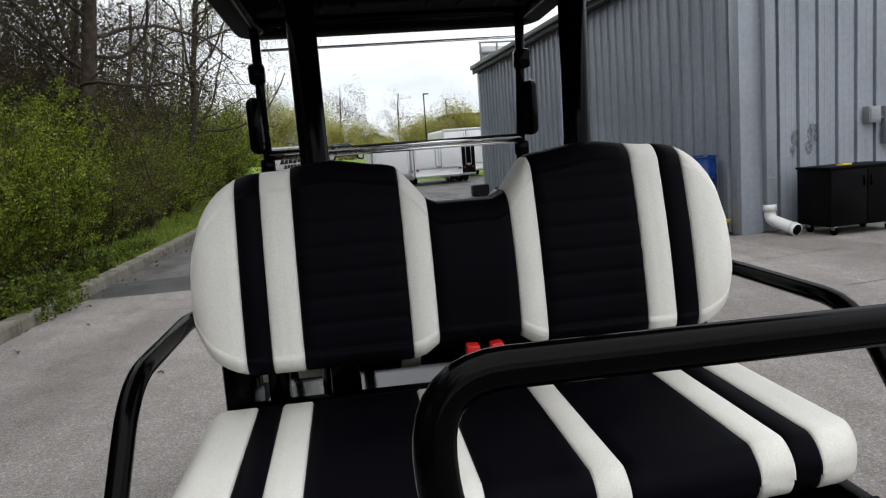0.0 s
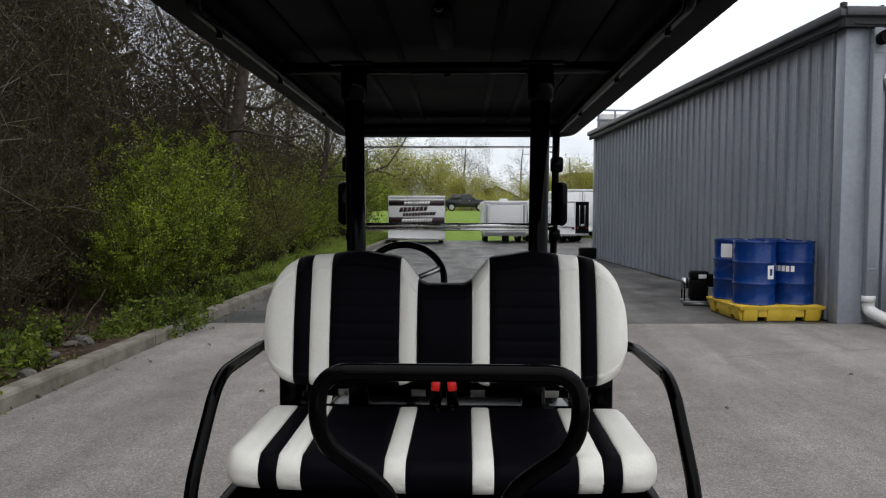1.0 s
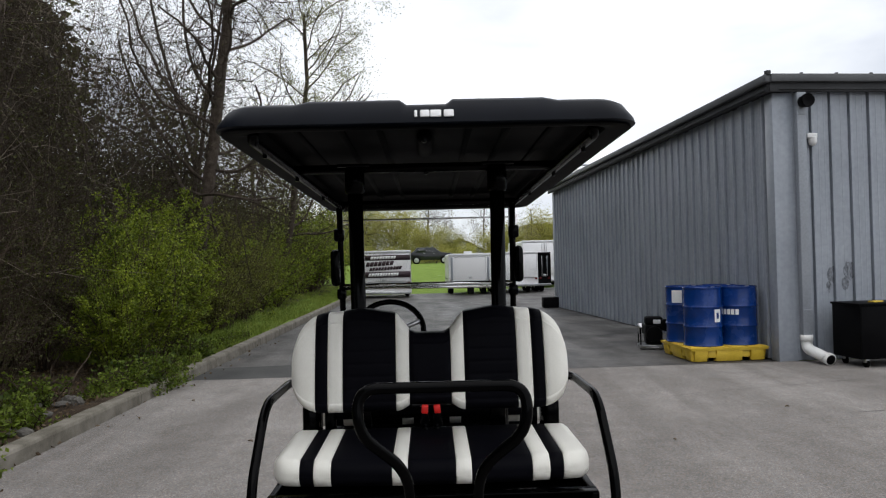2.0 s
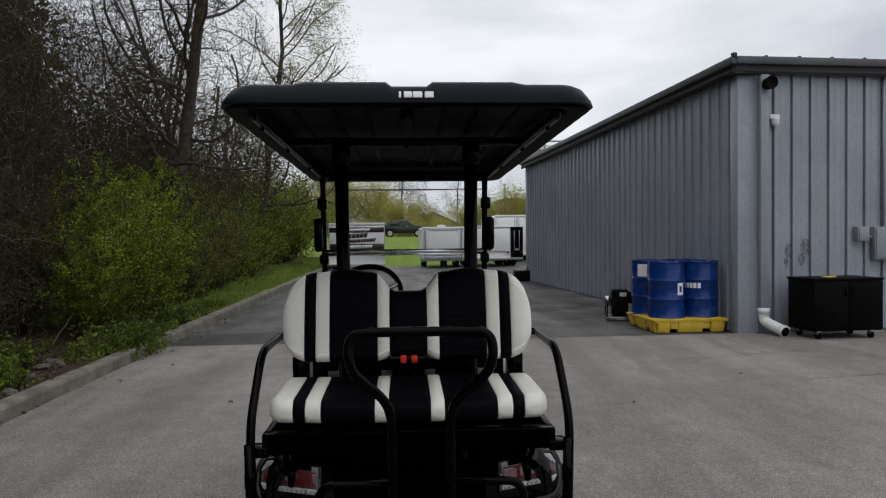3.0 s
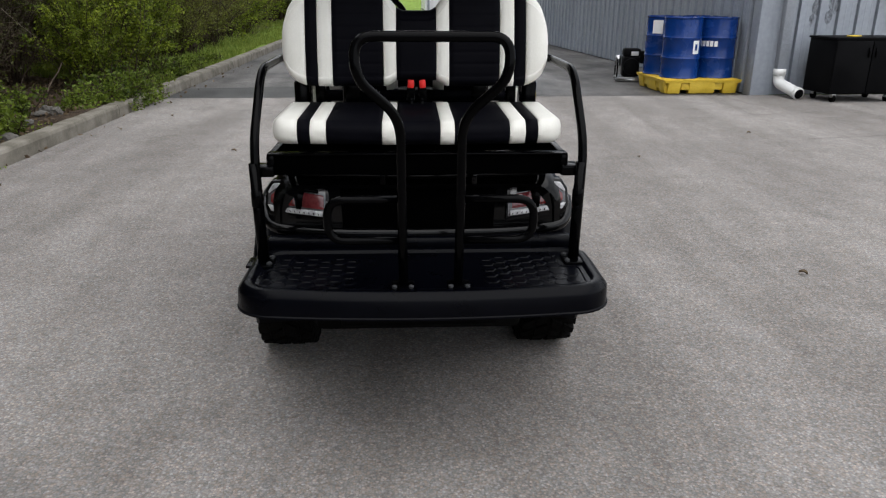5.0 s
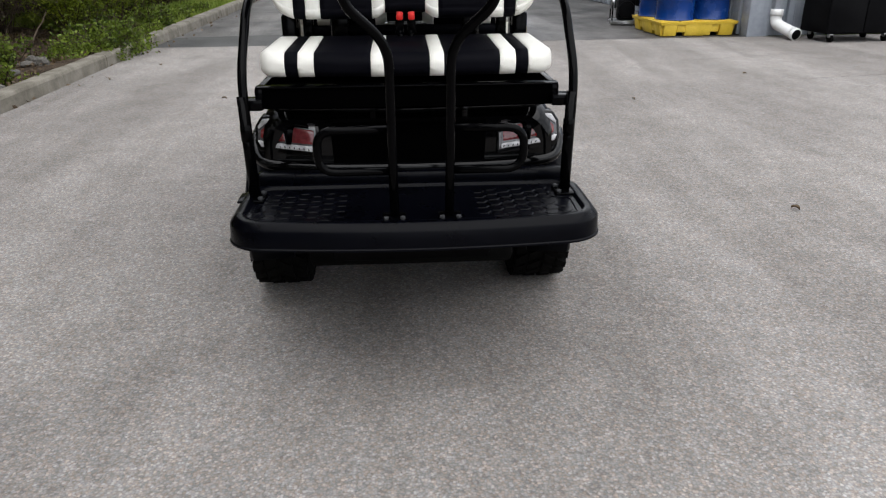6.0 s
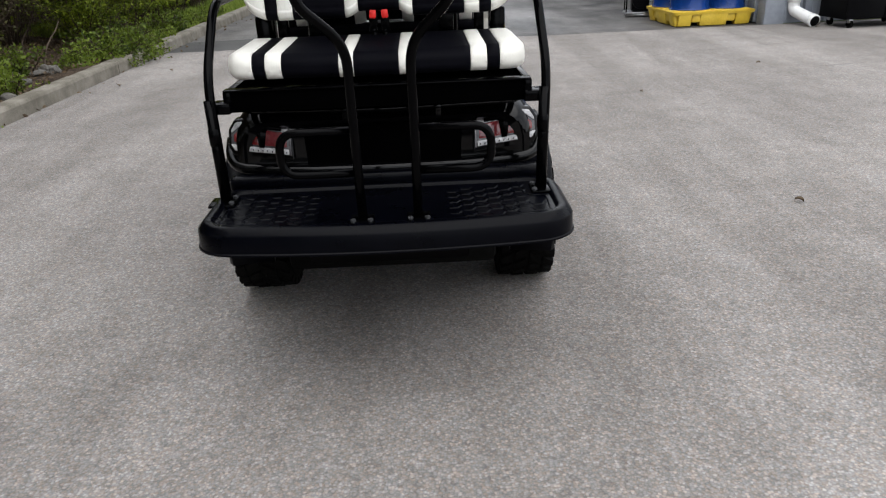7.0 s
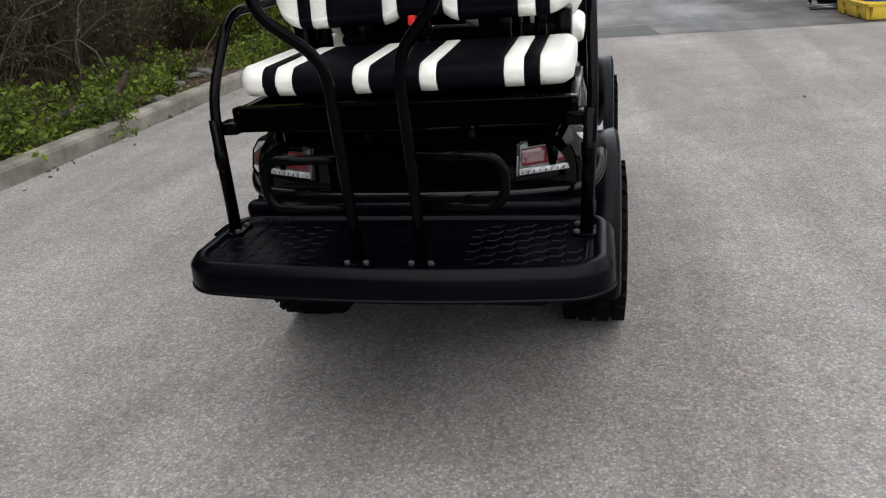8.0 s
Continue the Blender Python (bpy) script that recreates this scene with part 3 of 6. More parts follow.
def striped_pad(name, column, mirror, label, lower=0.0, narrow=1.0):
    first = None
    for lo, hi, kind in [(-STRIPES[0][1], STRIPES[0][1], 0)] + [(s * a, s * b, k) for a, b, k in STRIPES[1:] for s in (-1, 1)]:
        x0, x1 = min(lo, hi), max(lo, hi)
        n = max(3, round((x1 - x0) / 0.011))
        cols = []
        for i in range(n + 1):
            # columns crowd towards the seams
            t = i / n
            x = x0 + (x1 - x0) * t
            inner = (i == 0 and abs(x) < 0.48) or (i == n and abs(x) < 0.48)
            if i == 1:
                x = x0 + 0.004
            if i == n - 1:
                x = x1 - 0.004
            cols.append(column(x, kind, inner))
        m = len(cols[0])
        verts = [((px * narrow, mirror - py, pz + lower) if mirror else (px * narrow, py, pz + lower)) for c in cols for px, py, pz in c]
        faces = [(i * m + k, i * m + (k + 1) % m, (i + 1) * m + (k + 1) % m, (i + 1) * m + k) for i in range(n) for k in range(m)]
        faces += [tuple(range(m))[::-1], tuple(n * m + k for k in range(m))]
        if mirror:
            faces = [f[::-1] for f in faces]
        mat = M["vinyl_white"] if kind == 1 else M["vinyl_black"]
        if first is None:
            first = mesh_ob(name, verts, faces, mat, cart, label)
        else:
            mesh_ob("quilted_panel" if kind == 2 else "stripe", verts, faces, mat, first,
                    "quilted black vinyl" if kind == 2 else "cream vinyl stripe" if kind == 1 else "")
    return first


striped_pad("backrest", back_column, 0, "striped vinyl backrest with a notched top")
striped_pad("seat_cushion", cushion_column, 0, "striped vinyl seat cushion", 0.0, 0.985)
striped_pad("backrest", back_column, SEAT_MIRROR, "striped vinyl front backrest", -0.07)
striped_pad("seat_cushion", cushion_column, SEAT_MIRROR, "striped vinyl front seat cushion")

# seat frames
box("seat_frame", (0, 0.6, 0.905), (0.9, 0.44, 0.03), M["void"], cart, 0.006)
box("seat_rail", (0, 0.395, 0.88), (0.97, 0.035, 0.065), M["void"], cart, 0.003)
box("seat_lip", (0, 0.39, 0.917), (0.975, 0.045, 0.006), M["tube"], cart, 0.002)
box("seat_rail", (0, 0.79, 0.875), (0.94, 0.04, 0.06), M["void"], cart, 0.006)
for s in (-1, 1):
    box("side_rail", (s * 0.478, 0.62, 0.885), (0.025, 0.5, 0.06), M["tube"], cart, 0.005)
    box("hinge_bracket", (s * 0.49, 0.36, 0.87), (0.06, 0.07, 0.035), M["tube"], cart, 0.006)
    box("hinge_plate", (s * 0.43, 0.9, 1.0), (0.05, 0.16, 0.2), M["tube"], cart, 0.01)
    box("back_bracket", (s * 0.36, 0.86, 1.04), (0.035, 0.06, 0.18), M["tube"], cart, 0.006)
    box("back_brace", (s * 0.24, 0.87, 1.03), (0.055, 0.05, 0.2), M["tube"], cart, 0.006)
box("back_crossbar", (0, 0.86, 0.99), (0.86, 0.035, 0.035), M["tube"], cart, 0.006)

box("back_shell", (0, SEAT_MIRROR - 0.815, 1.005), (0.8, 0.09, 0.045), M["vinyl_black"], cart, 0.02, seg=3)

# belt buckles
for s, tilt in ((-1, 4), (1, -5)):
    bk = box("belt_buckle", (s * 0.021, 0.735, 1.072), (0.03, 0.022, 0.07), M["tube"], cart, 0.004, rot=Matrix.Rotation(radians(tilt), 4, "Y"))
    box("release_button", (s * 0.021, 0.722, 1.1), (0.023, 0.026, 0.028), M["red"], bk, 0.004, "red release button", rot=Matrix.Rotation(radians(tilt), 4, "Y"))
    tube("stalk", [(s * 0.02, 0.73, 1.05), (s * 0.017, 0.75, 1.0), (s * 0.01, 0.76, 0.95)], 0.009, M["tube"], bk, 8)

# rear roof posts
for s in (-1, 1):
    post = tube("roof_post", [(s * 0.262, 0.985, 0.62), (s * 0.262, 0.985, 1.2), (s * 0.268, 0.975, 1.965)], 0.028, M["tube"], cart, 18)
    lathe("collar", [(0.03, 1.86), (0.037, 1.87), (0.037, 1.95), (0.03, 1.96)], 16, M["tube"], post, (s * 0.268, 0.977, 0))
    box("mount_plate", (s * 0.268, 0.975, 1.962), (0.12, 0.1, 0.012), M["tube"], post, 0.003)

# arm rails with lower sleeves
for s in (-1, 1):
    path = fillet([(s * 0.44, 0.9, 1.185), (s * 0.505, 0.84, 1.18), (s * 0.515, 0.5, 1.172), (s * 0.523, 0.325, 0.955), (s * 0.51, 0.3, 0.58)], 0.075, 7)
    path = [p + Vector((0.005, 0, 0)) for p in path]
    rail = tube("arm_rail", path, 0.0145, M["tube"], cart, 16)
    tube("sleeve", [(s * 0.521, 0.321, 0.9), (s * 0.51, 0.3, 0.572)], 0.0165, M["tube"], rail, 16)
    lathe("clamp", [(0.0165, 0.0), (0.019, 0.004), (0.019, 0.05), (0.0165, 0.054)], 14, M["tube"], rail, (s * 0.5165, 0.312, 0.76))
    box("link_arm", (s * 0.505, 0.345, 0.862), (0.06, 0.03, 0.02), M["tube"], rail, 0.004)
    box("foot_plate", (s * 0.518, 0.3, 0.574), (0.085, 0.085, 0.01), M["tube"], rail, 0.004)
    for dx, dy in ((-0.032, -0.03), (-0.032, 0.03)):
        lathe("bolt", [(0.009, 0), (0.009, 0.006), (0.005, 0.009)], 8, M["trim"], rail, (s * 0.518 + dx * s, 0.3 + dy, 0.579))

# grab hoop at the step's rear edge
HL, HX = [], 0.03
for s in (-1, 1):
    HL.append([(HX + s * 0.082, 0.075, 0.575), (HX + s * 0.084, 0.05, 0.8), (HX + s * 0.084, 0.015, 1.09), (HX + s * 0.199, -0.06, 1.205), (HX + s * 0.199, -0.042, 1.306)])
hoop_path = HL[0] + [p for p in HL[1][::-1]]
hoop = tube("grab_hoop", fillet(hoop_path, 0.065, 8), 0.0138, M["tube"], cart, 18, label="black powder-coated grab hoop")
for s in (-1, 1):
    loop = tube("side_loop", fillet([(HX + s * 0.083, 0.062, 0.85), (HX + s * 0.3, 0.062, 0.85), (HX + s * 0.3, 0.066, 0.725), (HX + s * 0.083, 0.068, 0.725)], 0.055, 8), 0.0125, M["tube"], hoop, 14)
    box("foot_plate", (HX + s * 0.084, 0.078, 0.577), (0.07, 0.07, 0.01), M["tube"], hoop, 0.003)
    for dx in (-0.025, 0.025):
        lathe("bolt", [(0.008, 0), (0.008, 0.007), (0.004, 0.009)], 8, M["trim"], hoop, (HX + s * 0.084 + dx, 0.05, 0.581))

# step tray
def rounded_plan(x0, x1, y0, y1, r, n=8, x0b=None, x1b=None):
    pts = []
    for cx, cy, st in ((x1 - r, y1 - r, 0), (x0 + r, y1 - r, 90), (x0 + r, y0 + r, 180), (x1 - r, y0 + r, 270)):
        for j in range(n + 1):
            g = radians(st + 90 * j / n)
            pts.append((cx + r * math.cos(g), cy + r * math.sin(g)))
    return pts


def ring_loft(name, rings, mat, parent, label="", cap=(True, True), index=None):
    n = len(rings[0])
    verts = [p for r in rings for p in r]
    faces = [(i * n + k, i * n + (k + 1) % n, (i + 1) * n + (k + 1) % n, (i + 1) * n + k) for i in range(len(rings) - 1) for k in range(n)]
    if cap[0]:
        faces.append(tuple(range(n))[::-1])
    if cap[1]:
        faces.append(tuple((len(rings) - 1) * n + k for k in range(n)))
    ob = mesh_ob(name, verts, faces, mat, parent, label)
    bm = bmesh.new()
    bm.from_mesh(ob.data)
    bmesh.ops.recalc_face_normals(bm, faces=bm.faces)
    for e in bm.edges:
        e.smooth = not (len(e.link_faces) == 2 and e.calc_face_angle(0) > radians(45))
    bm.to_mesh(ob.data)
    bm.free()
    return ob


def plan_ring(inset, z, x=0.574, y0=-0.006, y1=0.44, r=0.11):
    rr = max(0.01, r - inset)
    plan = rounded_plan(-x + inset, x - inset, y0 + inset, y1 - inset, rr)
    plan = plan[:27] + [(-x * 0.78 + x * 1.56 * j / 12, y0 + inset) for j in range(13)] + plan[27:]
    # the rear edge bows out at the middle
    return [(px + 0.012, py + 0.045 * (px / x) ** 2 * (1 - (py - y0) / (y1 - y0)), z) for px, py in plan]


step = ring_loft("step_tray", [plan_ring(0.035, 0.51), plan_ring(0.004, 0.497), plan_ring(-0.003, 0.499), plan_ring(-0.003, 0.504), plan_ring(0.001, 0.507), plan_ring(0.003, 0.556), plan_ring(0.006, 0.562), plan_ring(0.022, 0.5795), plan_ring(0.027, 0.582),
                               plan_ring(0.046, 0.582), plan_ring(0.05, 0.579), plan_ring(0.056, 0.5705)], M["step"], cart, "black moulded footrest tray with raised tread")
tv, tf = [], []
for s in (-1, 1):
    for i in range(7):
        for j in range(6):
            cx, cy = s * (0.221 + 0.043 * i), 0.075 + 0.05 * j + (0.025 if i % 2 else 0)
            if cy > 0.39 or (abs(cx) > 0.455 and cy > 0.22):
                continue
            base = len(tv)
            for sc, z in ((1.0, 0.5700), (0.86, 0.5727)):
                for k in range(6):
                    g = radians(60 * k)
                    tv.append((cx + 0.0265 * sc * math.cos(g), cy + 0.0265 * sc * math.sin(g), z))
            tf += [(base + k, base + (k + 1) % 6, base + 6 + (k + 1) % 6, base + 6 + k) for k in range(6)] + [tuple(base + 6 + k for k in range(6))]
tagged(mesh_ob("tread_pattern", tv, tf, M["step"], step, "", False), kind="stuff")
for s in (-1, 1):
    tube("tread_border", fillet([(0.012 + s * 0.36, 0.068, 0.571), (0.012 + s * 0.5, 0.095, 0.571), (0.012 + s * 0.505, 0.235, 0.571), (0.012 + s * 0.44, 0.25, 0.571), (0.012 + s * 0.43, 0.385, 0.571)], 0.02, 4), 0.003, M["step"], step, 6)
box("kick_ledge", (0.005, 0.438, 0.592), (1.06, 0.06, 0.055), M["step"], cart, 0.018, seg=3)
box("step_bracket", (0, 0.36, 0.475), (0.5, 0.3, 0.03), M["tube"], cart, 0.008)

# rear body, whose back leans forward
def body_ring(y, w, zb, zt, r, lean=0.0):
    return [(px, y + (pz - 0.6) * lean, pz) for px, pz in rounded_plan(-w, w, zb, zt, r)]


ring_loft("rear_body", [body_ring(0.49, 0.44, 0.6, 0.76, 0.06, 0.06), body_ring(0.474, 0.475, 0.575, 0.785, 0.08, 0.08), body_ring(0.482, 0.5, 0.555, 0.805, 0.1, 0.1), body_ring(0.54, 0.52, 0.54, 0.825, 0.1, 0.08), body_ring(0.68, 0.522, 0.53, 0.83, 0.09, 0.03),
                        body_ring(0.9, 0.515, 0.52, 0.83, 0.08), body_ring(1.15, 0.5, 0.5, 0.83, 0.07), body_ring(1.5, 0.47, 0.46, 0.84, 0.05), body_ring(1.62, 0.46, 0.46, 0.84, 0.05)],
          M["gloss"], cart, "gloss black moulded rear body")
# flat panel between the lamps, its black standing for the shade in the well
prism("well_panel", [(-0.26, 0.468, 0.61), (0.26, 0.468, 0.61), (0.27, 0.484, 0.765), (-0.27, 0.484, 0.765)], (0, 0.03, 0), M["void"], cart, 0.004, "flat panel coloured as the shaded well between the lamps")
box("latch", (0.19, 0.455, 0.81), (0.02, 0.02, 0.045), M["gloss"], cart, 0.004)
box("latch", (-0.12, 0.455, 0.81), (0.02, 0.02, 0.045), M["tube"], cart, 0.004)
box("seat_pod", (0, 1.0, 0.87), (0.86, 0.36, 0.08), M["gloss"], cart, 0.02)


def lamp_plate(name, pts, depth, proud, mat, parent, bevel=0.0, label="", s=1):
    """A plate of the tail lamp, given in x and z, that follows the leaning corner of the body."""
    pts = [(x + 0.013 + (x - 0.29) * 0.02, 0.66 + (z - 0.66) * 1.06) for x, z in pts]
    out = [(s * x, 0.45 + max(0, x - 0.3) * 0.2 + (z - 0.655) * 0.34 - proud, z) for x, z in pts]
    return prism(name, out, (0, depth, 0), mat, parent, bevel, label)


for s in (-1, 1):
    lamp = lamp_plate("tail_lamp", [(0.29, 0.66), (0.5, 0.674), (0.516, 0.7), (0.514, 0.752), (0.492, 0.783), (0.44, 0.788), (0.296, 0.772)], 0.05, 0.0, M["gloss"], cart, 0.005, "tail lamp with red and clear lenses", s)
    lamp_plate("reflector", [(0.304, 0.676), (0.496, 0.689), (0.506, 0.708), (0.504, 0.75), (0.486, 0.776), (0.44, 0.78), (0.306, 0.764)], 0.012, 0.004, M["lamp_grey"], lamp, 0.003, "smoked reflector behind the lenses", s)
    lamp_plate("clear_lens", [(0.306, 0.679), (0.494, 0.692), (0.506, 0.71), (0.496, 0.711), (0.484, 0.706), (0.306, 0.695)], 0.012, 0.0075, M["lamp_clear"], lamp, 0.002, "clear strip lens", s)
    # pale wedge in place of the sky's reflection on the outer corner
    lamp_plate("outer_glint", [(0.476, 0.762), (0.502, 0.744), (0.503, 0.752), (0.487, 0.775), (0.452, 0.779), (0.45, 0.77)], 0.012, 0.0075, M["lamp_clear"], lamp, 0.002, "pale corner plate painted as the sky's glint", s)
    lamp_plate("end_trim", [(0.297, 0.676), (0.303, 0.6765), (0.305, 0.73), (0.299, 0.728)], 0.012, 0.0085, M["lamp_grey"], lamp, 0.001, "pale inner edge of the lamp", s)
    lamp_plate("red_lens", [(0.312, 0.701), (0.388, 0.706), (0.388, 0.752), (0.312, 0.744)], 0.012, 0.0075, M["lamp_pink"], lamp, 0.003, "pale red lens", s)
    lamp_plate("red_lens", [(0.41, 0.708), (0.482, 0.713), (0.496, 0.72), (0.494, 0.74), (0.47, 0.757), (0.41, 0.755)], 0.012, 0.0075, M["lamp_red"], lamp, 0.003, "dark red lens", s)
    lamp_plate("divider", [(0.39, 0.7), (0.407, 0.701), (0.42, 0.768), (0.378, 0.762)], 0.012, 0.01, M["tube"], lamp, 0, "", s)
    lamp_plate("top_bar", [(0.33, 0.752), (0.455, 0.762), (0.45, 0.776), (0.33, 0.762)], 0.012, 0.011, M["tube"], lamp, 0, "", s)
    for k in range(11):
        x = 0.312 + 0.0162 * k
        z = 0.6855 + 0.0118 * k / 10
        lamp_plate("diode", [(x, z - 0.003), (x + 0.003, z - 0.003), (x + 0.005, z + 0.0025), (x + 0.002, z + 0.0025)], 0.01, 0.0095, M["tube"], lamp, 0, "", s)

# glossy moulding that rolls out along the foot of the body and sweeps up round its corners
LIP = [(-0.545, 0.62, 0.7), (-0.54, 0.55, 0.655), (-0.5, 0.49, 0.632), (-0.3, 0.462, 0.622), (0, 0.458, 0.62), (0.3, 0.462, 0.622), (0.5, 0.49, 0.632), (0.54, 0.55, 0.655), (0.545, 0.62, 0.7)]
tube("body_lip", fillet(LIP, 0.09, 6), 0.021, M["gloss"], cart, 16, label="gloss black lip under the tail lamps")
tube("body_shoulder", fillet([(-0.5, 0.62, 0.826), (-0.44, 0.525, 0.817), (0, 0.508, 0.812), (0.44, 0.525, 0.817), (0.5, 0.62, 0.826)], 0.06, 6), 0.011, M["gloss"], cart, 12)

# wheels with knobbly tyres
def wheel(x, y, r=0.288, w=0.218):
    hub = lathe("wheel", [(0.05, -w * 0.32), (0.17, -w * 0.36), (0.178, -w * 0.4), (0.178, w * 0.4), (0.17, w * 0.36), (0.12, w * 0.2), (0.05, w * 0.22)], 28, M["alloy"], cart, (x, y, r), "x", "alloy wheel with an off-road tyre")
    v, f = lathe_mesh([(0.172, -w * 0.42), (0.2, -w * 0.49), (0.24, -w * 0.5), (0.266, -w * 0.46), (0.274, -w * 0.36), (0.276, 0), (0.274, w * 0.36), (0.266, w * 0.46), (0.24, w * 0.5), (0.2, w * 0.49), (0.172, w * 0.42)], 48, "x")
    v = [tuple(p) for p in v]
    for k in range(26):
        for row, (h, hw, off) in enumerate(((-0.4, 0.1, 0), (-0.14, 0.1, 0.5), (0.14, 0.1, 0), (0.4, 0.1, 0.5))):
            g = 2 * math.pi * (k + off) / 26
            b = len(v)
            rr = (0.268, 0.288) if abs(h) < 0.3 else (0.255, 0.284)
            for rad in rr:
                for dh, da in ((-hw, -0.075), (hw, -0.075), (hw, 0.06), (-hw, 0.06)):
                    skew = 0.05 * (1 if h > 0 else -1) * (dh / hw)
                    q = g + da + skew
                    hh = (h + dh) * w * (0.98 if abs(h) > 0.3 else 1) * (0.97 if rad > 0.27 else 1.0)
                    v.append((hh, rad * math.cos(q), rad * math.sin(q)))
            f += [(b + 4, b + 5, b + 6, b + 7), (b, b + 1, b + 5, b + 4), (b + 1, b + 2, b + 6, b + 5), (b + 2, b + 3, b + 7, b + 6), (b + 3, b, b + 4, b + 7)]
    mesh_ob("tyre", shifted(v, (x, y, r)), f, M["rubber"], hub, "black knobbly tyre", False)


AXLES = (0.925, 2.62)
for s in (-1, 1):
    for y in AXLES:
        wheel(s * 0.525, y)
for y in AXLES:
    tube("axle", [(-0.45, y, 0.288), (0.45, y, 0.288)], 0.035, M["tube"], cart, 12)
    # arched flares over the wheels
    for s in (-1, 1):
        v, f = [], []
        n = 22
        for i in range(n + 1):
            g = radians(-8 + 196 * i / n)
            for dr, dx in ((0.0, 0.44), (0.012, 0.55), (0.02, 0.59), (0.0, 0.606), (-0.04, 0.612), (-0.04, 0.6), (-0.01, 0.588), (-0.018, 0.545), (-0.018, 0.44)):
                rad = 0.375 + dr
                v.append((s * dx, y + rad * math.cos(g), 0.3 + rad * 0.98 * math.sin(g)))
        m_ = 9
        f = [(i * m_ + k, i * m_ + (k + 1) % m_, (i + 1) * m_ + (k + 1) % m_, (i + 1) * m_ + k) for i in range(n) for k in range(m_)]
        f += [tuple(range(m_)), tuple(n * m_ + k for k in range(m_))]
        mesh_ob("fender_flare", v, f, M["step"], cart)

# chassis, floor, dash and nose
box("chassis", (0, 1.6, 0.36), (0.55, 2.5, 0.09), M["tube"], cart, 0.01)
# made-up pan that deepens the shadow on the ground between the tyres
box("underbody_blocker", (0, 1.5, 0.265), (0.78, 1.9, 0.13), M["rubber"], cart, 0.03)
box("motor_housing", (0.0, 0.92, 0.25), (0.5, 0.34, 0.2), M["rubber"], cart, 0.05, seg=3)
box("floor_pan", (0, 1.95, 0.44), (1.06, 0.8, 0.05), M["step"], cart, 0.015)
for s in (-1, 1):
    box("rocker_panel", (s * 0.53, 1.75, 0.45), (0.06, 1.0, 0.1), M["gloss"], cart, 0.02)
ring_loft("nose", [body_ring(2.3, 0.5, 0.5, 1.0, 0.08), body_ring(2.45, 0.52, 0.5, 0.99, 0.1), body_ring(2.8, 0.52, 0.52, 0.9, 0.12), body_ring(3.05, 0.47, 0.52, 0.8, 0.12), body_ring(3.14, 0.4, 0.54, 0.72, 0.08)], M["gloss"], cart, "gloss black nose")
box("dashboard", (0, 2.24, 0.98), (0.98, 0.2, 0.13), M["roof_under"], cart, 0.03)
sw = tube("steering_wheel", [(-0.195 + 0.165 * math.cos(a), 1.75 + 0.165 * math.sin(a) * 0.55, 1.268 + 0.165 * math.sin(a) * 0.83) for a in [2 * math.pi * k / 40 for k in range(40)]], 0.014, M["tube"], cart, 10, True)
for ang in (-90, 20, 160):
    a = radians(ang)
    tube("spoke", [(-0.195, 1.765, 1.256), (-0.195 + 0.16 * math.cos(a), 1.75 + 0.16 * math.sin(a) * 0.55, 1.268 + 0.16 * math.sin(a) * 0.83)], 0.012, M["alloy"], sw, 8)
lathe("hub", [(0.045, -0.02), (0.05, 0), (0.04, 0.02)], 16, M["tube"], sw, (-0.195, 1.765, 1.256), "y")
tube("column", [(-0.195, 1.77, 1.253), (-0.195, 2.2, 0.95)], 0.022, M["tube"], sw, 10)

# windscreen with its struts and mirrors
WX = -0.008


def screen_y(z):
    return 2.21 + (1.76 - z) * 0.25


for s in (-1, 1):
    st = tube("windscreen_strut", [(WX + s * 0.48, screen_y(0.95), 0.95), (WX + s * 0.472, screen_y(1.6), 1.6), (WX + s * 0.466, screen_y(1.93), 1.93)], 0.0165, M["tube"], cart, 12)
    box("strut_clamp", (WX + s * 0.474, screen_y(1.752) - 0.005, 1.752), (0.055, 0.06, 0.07), M["tube"], st, 0.012)
    box("strut_clamp", (WX + s * 0.476, screen_y(1.43) - 0.005, 1.43), (0.05, 0.05, 0.06), M["tube"], st, 0.012)
    mir = box("side_mirror", (WX + s * 0.498, screen_y(1.58) - 0.02, 1.575), (0.05, 0.12, 0.2), M["tube"], cart, 0.025, "black wing mirror", 3)
    tube("mirror_arm", [(WX + s * 0.472, screen_y(1.58), 1.58), (WX + s * 0.505, screen_y(1.58), 1.58)], 0.01, M["tube"], mir, 8)
scr = None
for z0, z1 in ((1.0, 1.452), (1.482, 1.9)):
    pane = prism("windscreen", [(WX - 0.468, screen_y(z0), z0), (WX + 0.468, screen_y(z0), z0), (WX + 0.468, screen_y(z1), z1), (WX - 0.468, screen_y(z1), z1)], (0, 0.006, 0), M["glass"], cart, 0, "clear folding acrylic windscreen pane")
    pane.visible_shadow = False
    scr = pane
for dz, hh in ((0.0, 0.018), (0.0195, 0.016)):
    y_ = screen_y(1.457 + dz)
    prism("hinge_strip", [(WX - 0.468, y_ - 0.02, 1.45 + dz), (WX - 0.468, y_ - 0.006, 1.45 + dz + hh), (WX - 0.468, y_ + 0.004, 1.45 + dz + hh), (WX - 0.468, y_ + 0.004, 1.45 + dz)], (0.936, 0, 0), M["alloy_bright"], scr, 0, "bright aluminium hinge strip")
box("top_strip", (WX, screen_y(1.83), 1.83), (0.9, 0.008, 0.009), M["alloy_bright"], scr, 0.002)

